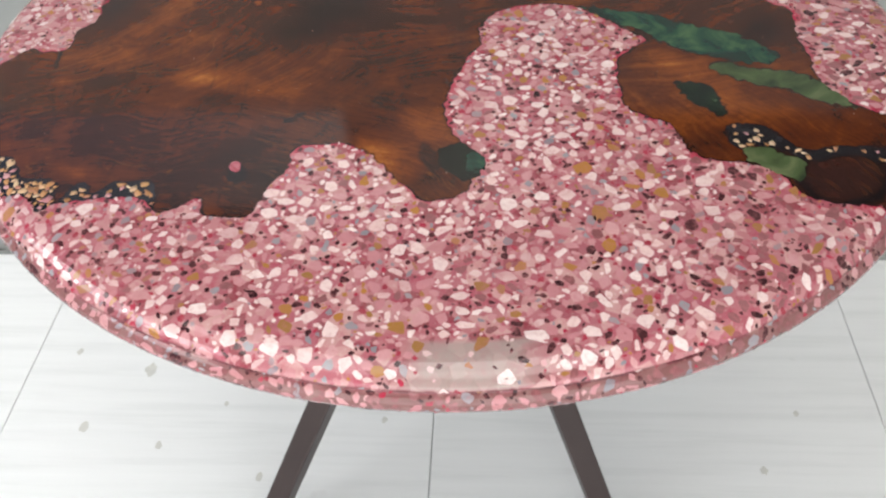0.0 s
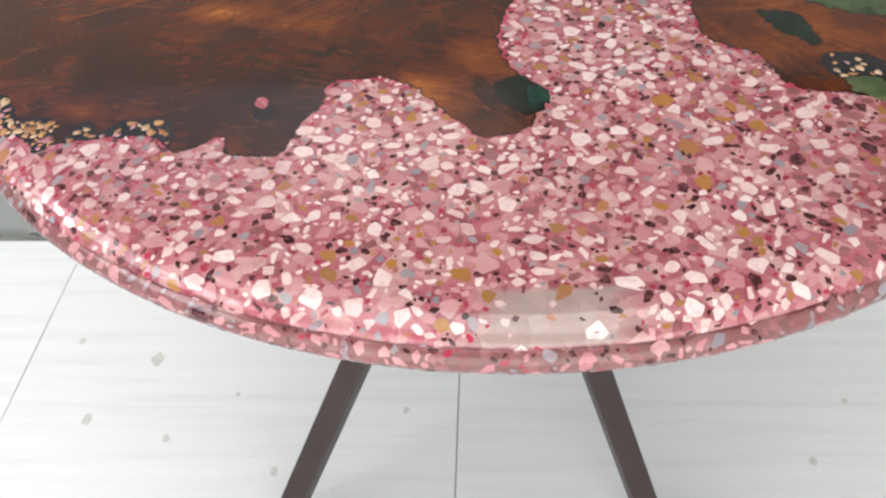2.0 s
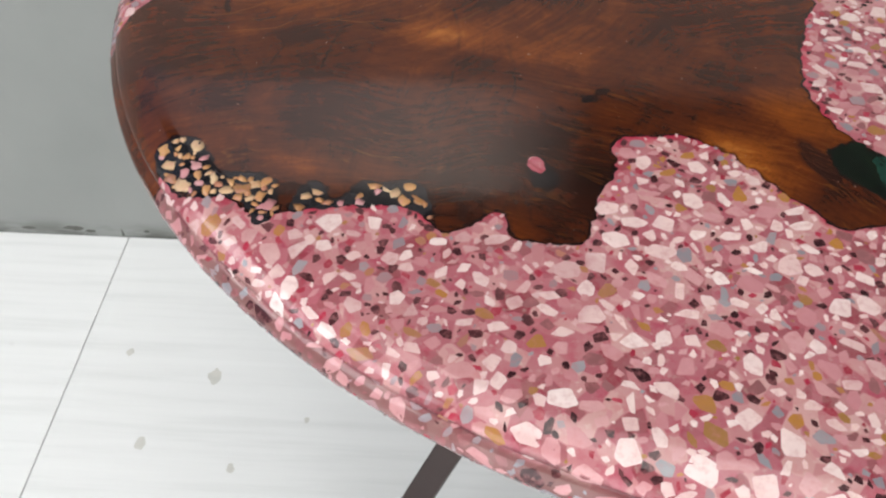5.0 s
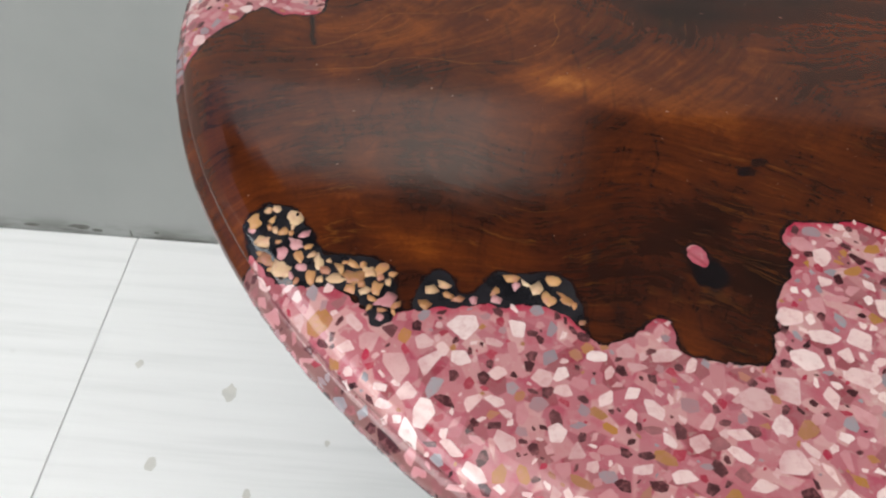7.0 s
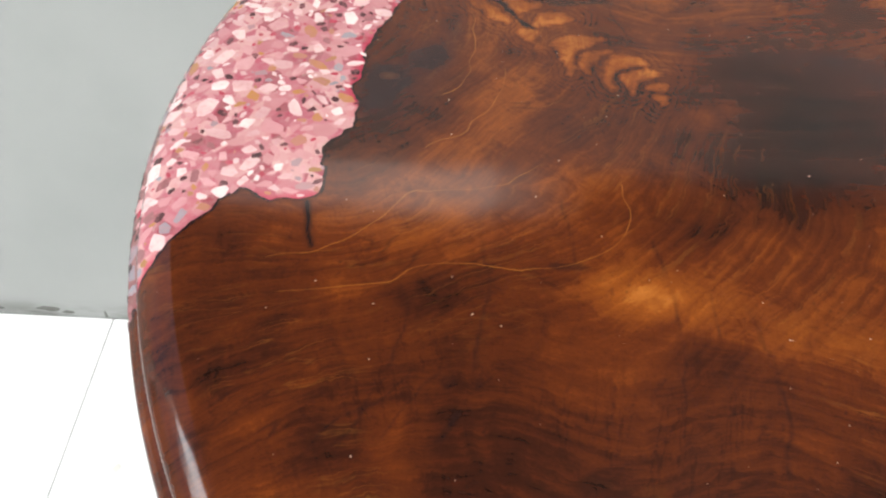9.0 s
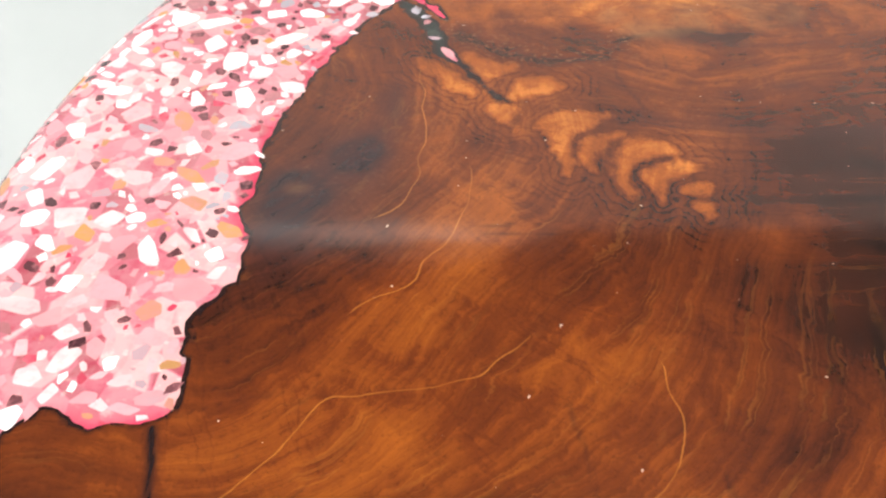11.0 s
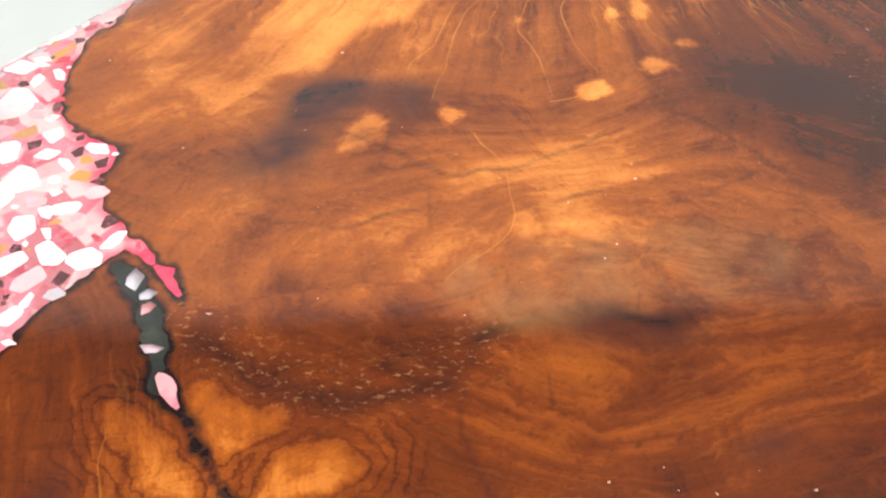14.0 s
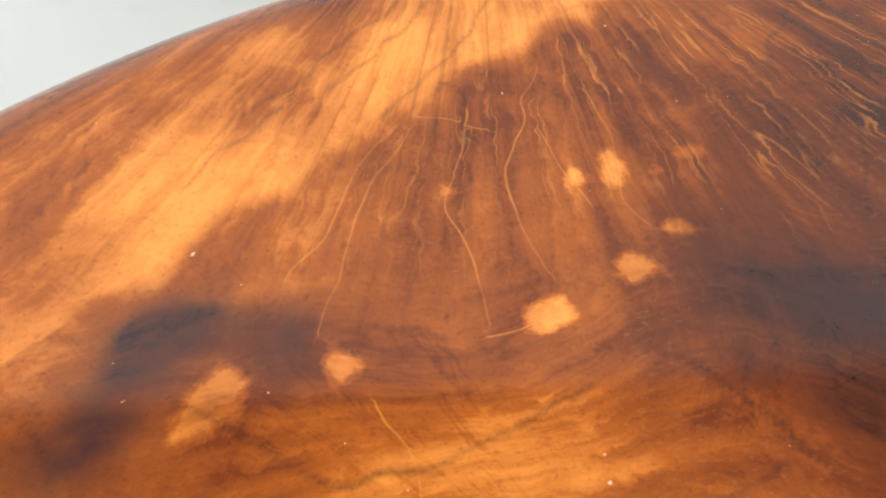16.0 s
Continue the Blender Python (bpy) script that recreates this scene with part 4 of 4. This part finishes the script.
# Stone chips: angular flat pieces that follow the rounded surface.
def chip_outline(rng, r, squash, turn, corners):
    pts = []
    a0 = rng.uniform(0, math.tau)
    for k in range(corners):
        a = a0 + (k + rng.uniform(-0.36, 0.36)) * math.tau / corners
        q = r * rng.uniform(0.76, 1.20)
        x, y = q * math.cos(a), q * squash * math.sin(a)
        pts.append((x * math.cos(turn) - y * math.sin(turn), x * math.sin(turn) + y * math.cos(turn)))
    pts = np.array(pts)
    if r > 0.0034:
        # knock the corners off the larger pieces
        nxt = np.roll(pts, -1, 0)
        pts = np.stack((pts * 0.89 + nxt * 0.11, pts * 0.11 + nxt * 0.89), 1).reshape(-1, 2)
    return pts


def chip_mesh(cx, cy, shape, lift):
    n = len(shape)
    o, i, g = shape + (cx, cy), shape * 0.93 + (cx, cy), shape * 0.45 + (cx, cy)
    top, mid, core = on_top(o[:, 0], o[:, 1], -0.0006), on_top(i[:, 0], i[:, 1], lift), on_top(g[:, 0], g[:, 1], lift)
    verts = np.concatenate((top, mid, core))
    faces = [(k, (k + 1) % n, n + (k + 1) % n, n + k) for k in range(n)]
    faces += [(n + k, n + (k + 1) % n, 2 * n + (k + 1) % n, 2 * n + k) for k in range(n)]
    faces.append(tuple(range(2 * n, 3 * n)))
    flat = np.concatenate((o, i, g))
    up = on_top(flat[:, 0], flat[:, 1], 0.001) - on_top(flat[:, 0], flat[:, 1])
    return verts, faces, up / np.linalg.norm(up, axis=1, keepdims=True)


def polish(me, normals):
    """Ground and lacquered flush: the stones take the sheen of the surface round them."""
    me.shade_smooth()
    me.normals_split_custom_set_from_vertices([tuple(v) for v in normals])


def in_rim_sheen(x, y):
    """The stretch of front shoulder where a grey sheen is painted and chips are thinned."""
    s = np.hypot(x, y) - bulge(x, y)
    return (x > 0.0) & (x < 0.078) & (y < 0) & (s > PS[1] - 0.002) & (s < PS[7])


def scatter_chips():
    rng = random.Random(11)
    placed, cells = [], {}
    cell = 0.012

    def fits(x, y, r, slack):
        i, j = int(x // cell), int(y // cell)
        for a in range(i - 2, i + 3):
            for b in range(j - 2, j + 3):
                for px, py, pr in cells.get((a, b), ()):
                    if (px - x) ** 2 + (py - y) ** 2 < ((pr + r) * slack) ** 2:
                        return False
        return True

    def room(x, y):
        s = math.hypot(x, y)
        if s > S_END + float(bulge(x, y)) - 0.002 or math.hypot(x + 0.133, y + 0.201) < 0.012 or (-0.257 < x < -0.2 and y > 0.09):
            return -1
        i, j = int((x - AX[0]) / STEP), int((y - AX[0]) / STEP)
        return REGION["pink"][i, j]

    def put(x, y, r, kind, squash, turn, corners):
        placed.append((x, y, r, kind, chip_outline(rng, r, squash, turn, corners)))
        cells.setdefault((int(x // cell), int(y // cell)), []).append((x, y, r * (0.5 + 0.5 * squash)))

    # a few that stand out
    for x, y, r, kind in KEY_CHIPS:
        if not fits(x / 1000, y / 1000, r / 1000, 0.7):
            continue
        put(x / 1000, y / 1000, r / 1000, kind, rng.uniform(0.6, 0.95), rng.uniform(0, 3), rng.choice((5, 6, 7)))
    for tries, r0, r1, slack, kinds in (
            (3000, 0.0054, 0.0078, 0.86, ("white",) * 8 + ("blush",) * 4 + ("ochre",) * 2),
            (26000, 0.0036, 0.0054, 0.80, ("white",) * 9 + ("blush",) * 6 + ("ochre",) * 2 + ("grey",) * 2 + ("dark",) + ("deep",) * 2),
            (60000, 0.0019, 0.0034, 0.74, ("white",) * 7 + ("blush",) * 4 + ("dark",) * 7 + ("grey",) * 2 + ("ochre",) * 2 + ("crimson",) * 2),
            (50000, 0.0009, 0.0019, 0.92, ("white",) * 3 + ("dark",) * 5 + ("crimson",) * 3 + ("grey",) * 2 + ("ochre",) * 2)):
        for _ in range(tries):
            a, s = rng.uniform(0, math.tau), (S_END + 0.015) * math.sqrt(rng.random())
            x, y = s * math.cos(a), s * math.sin(a)
            r = rng.uniform(r0, r1)
            if room(x, y) < r * (0.85 if r > 0.0036 else 0.6) or not fits(x, y, r, slack):
                continue
            # the groove under the shoulder stays clear of stones
            if abs(s - float(bulge(x, y)) - PS[7] - 0.001) < 0.0016 + 0.5 * r and rng.random() < 0.85:
                continue
            kind = rng.choice(kinds)
            # below the groove white and ochre stones give way to duller, mostly darker kinds
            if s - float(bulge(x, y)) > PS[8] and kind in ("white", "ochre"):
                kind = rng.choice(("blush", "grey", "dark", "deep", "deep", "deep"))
            # browner stones towards the right; the mix also paints in the weaker light there
            if x > 0.15 and kind in ("white", "blush") and rng.random() < 0.45 * min(1.0, (x - 0.15) / 0.06):
                kind = rng.choice(("deep", "deep", "dark", "blush"))
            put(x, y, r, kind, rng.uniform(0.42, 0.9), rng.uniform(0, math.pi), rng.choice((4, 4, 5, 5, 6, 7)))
    return [c for c in placed if not in_rim_sheen(c[0], c[1]) or rng.random() < 0.3]


# Single chips that stand out: place and half-width in millimetres.
WHITE_A = ((-61, -221, 7), (-81, -195, 6), (-25, -259, 8.2), (-9, -282, 6.6), (17, -294, 7.6), (34, -280, 4.7), (61, -238, 7.2), (55, -258, 5.6), (84,
    -267, 8), (50, -215, 5.2), (72, -287, 4.7), (101, -212, 5.2), (-33, -371, 6), (-6, -377, 4.5), (-78, -360, 6.8), (-92, -348, 4.8), (-141, -347,
    7.2))
WHITE_B = ((242, -303, 6), (212, -318, 4.4), (14, -364, 3.6), (93, -369, 4.2), (106, -364, 6), (71, -174, 6.2), (128, -40, 7), (84, -126, 5.8), (-55,
    -197, 5.6), (-244, -253, 5.2), (-230, -259, 4.8), (-82, -196, 6.6), (-265, -254, 5.2), (-195, -288, 4.8), (-175, -261, 3.2), (-102, -228, 6),
    (-68, -219, 7.2))
DARK = ((118, -290, 3.6), (152, -331, 3.6), (180, -309, 4.2), (-2, -293, 2.7), (44, -265, 2.7), (69, -367, 3.9), (-195, -282, 4.1), (214, -307, 3.8),
    (177, -283, 3), (-140, -296, 3.5), (-203, -256, 2.8), (-198, -271, 3.2), (-232, -267, 2.8), (-221, -267, 3), (-135, -278, 2.8), (-203, -294, 3.4),
    (-210, -265, 2), (-173, -305, 3.6))
OCHRE = ((121, -246, 8.4), (165, -227, 6.6), (-73, -333, 5.7), (79, -245, 3.9), (44, -312, 6), (-137, -307, 5.1), (-40, -338, 4), (56, -339, 3.3),
    (-180, -278, 3.6), (-187, -254, 3), (-176, -284, 3.2), (-208, -274, 3))
GREY = ((61, -273, 4.8), (126, -215, 3), (-32, -345, 4.8), (-60, -329, 3.2), (-120, -318, 3.3), (-178, -302, 3.2), (-245, -241, 3.6), (-265, -268, 2))
KEY_CHIPS = [(x, y, r, kind) for kind, rows in (("white", WHITE_A + WHITE_B), ("dark", DARK), ("ochre", OCHRE), ("grey", GREY)) for x, y, r in rows]


def build_chips():
    loose, joined, lift = 0, {}, random.Random(8)
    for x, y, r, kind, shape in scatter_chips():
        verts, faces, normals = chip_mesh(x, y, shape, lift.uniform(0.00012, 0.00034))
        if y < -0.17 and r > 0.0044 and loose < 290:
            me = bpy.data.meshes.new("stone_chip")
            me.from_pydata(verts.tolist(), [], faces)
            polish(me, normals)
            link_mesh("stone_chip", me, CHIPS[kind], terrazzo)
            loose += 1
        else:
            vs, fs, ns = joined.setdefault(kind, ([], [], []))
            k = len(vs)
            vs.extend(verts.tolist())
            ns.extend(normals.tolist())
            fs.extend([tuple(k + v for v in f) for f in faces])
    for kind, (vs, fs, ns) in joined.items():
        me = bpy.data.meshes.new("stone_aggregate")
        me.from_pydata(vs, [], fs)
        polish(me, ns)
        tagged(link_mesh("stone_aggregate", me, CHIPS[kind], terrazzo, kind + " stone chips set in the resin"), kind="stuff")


build_chips()


# Rounded pebbles in the black resin.
def pebble(x, y, r, turn, squash, material, parent, rng):
    bm = bmesh.new()
    bmesh.ops.create_icosphere(bm, subdivisions=2 if r > 0.004 else 1, radius=1)
    for v in bm.verts:
        k = 1 + 0.75 * noise.noise(v.co * 1.5 + Vector((x * 300, y * 300, 0)))
        v.co = Vector((v.co.x * r * k, v.co.y * r * squash * k, v.co.z * 0.0011 * k))
    bmesh.ops.rotate(bm, cent=(0, 0, 0), matrix=Matrix.Rotation(turn, 3, "Z"), verts=bm.verts)
    p = on_top(np.array(x), np.array(y))
    bmesh.ops.translate(bm, vec=tuple(p - np.array((0, 0, 0.0005))), verts=bm.verts)
    part("pebble", bm, material, parent, smooth=True)


def build_pebbles():
    rng = random.Random(5)
    made = []
    plots = ((PEBBLE_BED, 54, (0.0020, 0.0056)), (CRACK, 4, (0.0020, 0.0036)), (RIGHT_BED, 22, (0.0020, 0.0040)), (PEBBLE_NOOK, 17, (0.0024, 0.0042)))
    for (shape, count, (r0, r1)), bed in zip(plots, BED_PARTS):
        line = spline(shape, 3)
        lo, hi = line.min(0), line.max(0)
        got = 0
        for _ in range(3000):
            x, y, r = rng.uniform(lo[0], hi[0]), rng.uniform(lo[1], hi[1]), rng.uniform(r0, r1)
            if inside_distance(np.array([x]), np.array([y]), line)[0] < r * 0.55:
                continue
            if any((x - a) ** 2 + (y - b) ** 2 < (0.58 * (r + c)) ** 2 for a, b, c in made):
                continue
            made.append((x, y, r))
            pebble(x, y, r, rng.uniform(0, 3.1), rng.uniform(0.5, 0.92), rng.choice((CHIPS["deep"], CHIPS["grey"], CHIPS["crimson"], CHIPS["grey"]) if shape is CRACK else (PEBBLE, PEBBLE, PEBBLE, PEBBLE_PALE, PEBBLE_PALE, CHIPS["ochre"], CHIPS["blush"])), bed, rng)
            got += 1
            if got >= count:
                break


build_pebbles()


# ---------------------------------------------------------------- legs
def leg(foot, head, turn, width=0.030):
    a, b = Vector(foot), Vector(head)
    bm = bmesh.new()
    c = bmesh.ops.create_cube(bm, size=1)["verts"]
    d = b - a
    bmesh.ops.scale(bm, vec=(width, width, d.length), verts=c)
    bmesh.ops.bevel(bm, geom=[e for e in bm.edges if abs(e.verts[0].co.z - e.verts[1].co.z) > 0.1], offset=0.003, segments=2, affect="EDGES", profile=0.5)
    m = Matrix.Translation((a + b) / 2) @ d.to_track_quat("Z", "Y").to_matrix().to_4x4() @ Matrix.Rotation(radians(turn), 4, "Z")
    bm.transform(m)
    for v in bm.verts:
        if v.co.z < 0.05:
            v.co += d * ((0.0 - v.co.z) / d.z)
    part("leg", bm, STEEL, table)


HUB = (0.004, 0.064, 0.60)
FEET = ((-0.273, -0.115), (0.2215, -0.115), (-0.25, 0.255), (0.25, 0.255))
for foot in FEET:
    leg((*foot, 0), HUB, 30 if foot[0] < 0 else -30)
part("post", box(HUB[0] - 0.03, HUB[0] + 0.03, HUB[1] - 0.03, HUB[1] + 0.03, 0.585, 0.714, 0.003), STEEL, table)
part("mounting_plate", box(-0.12, 0.13, -0.06, 0.19, 0.7135, 0.7203, 0.001), STEEL, table)
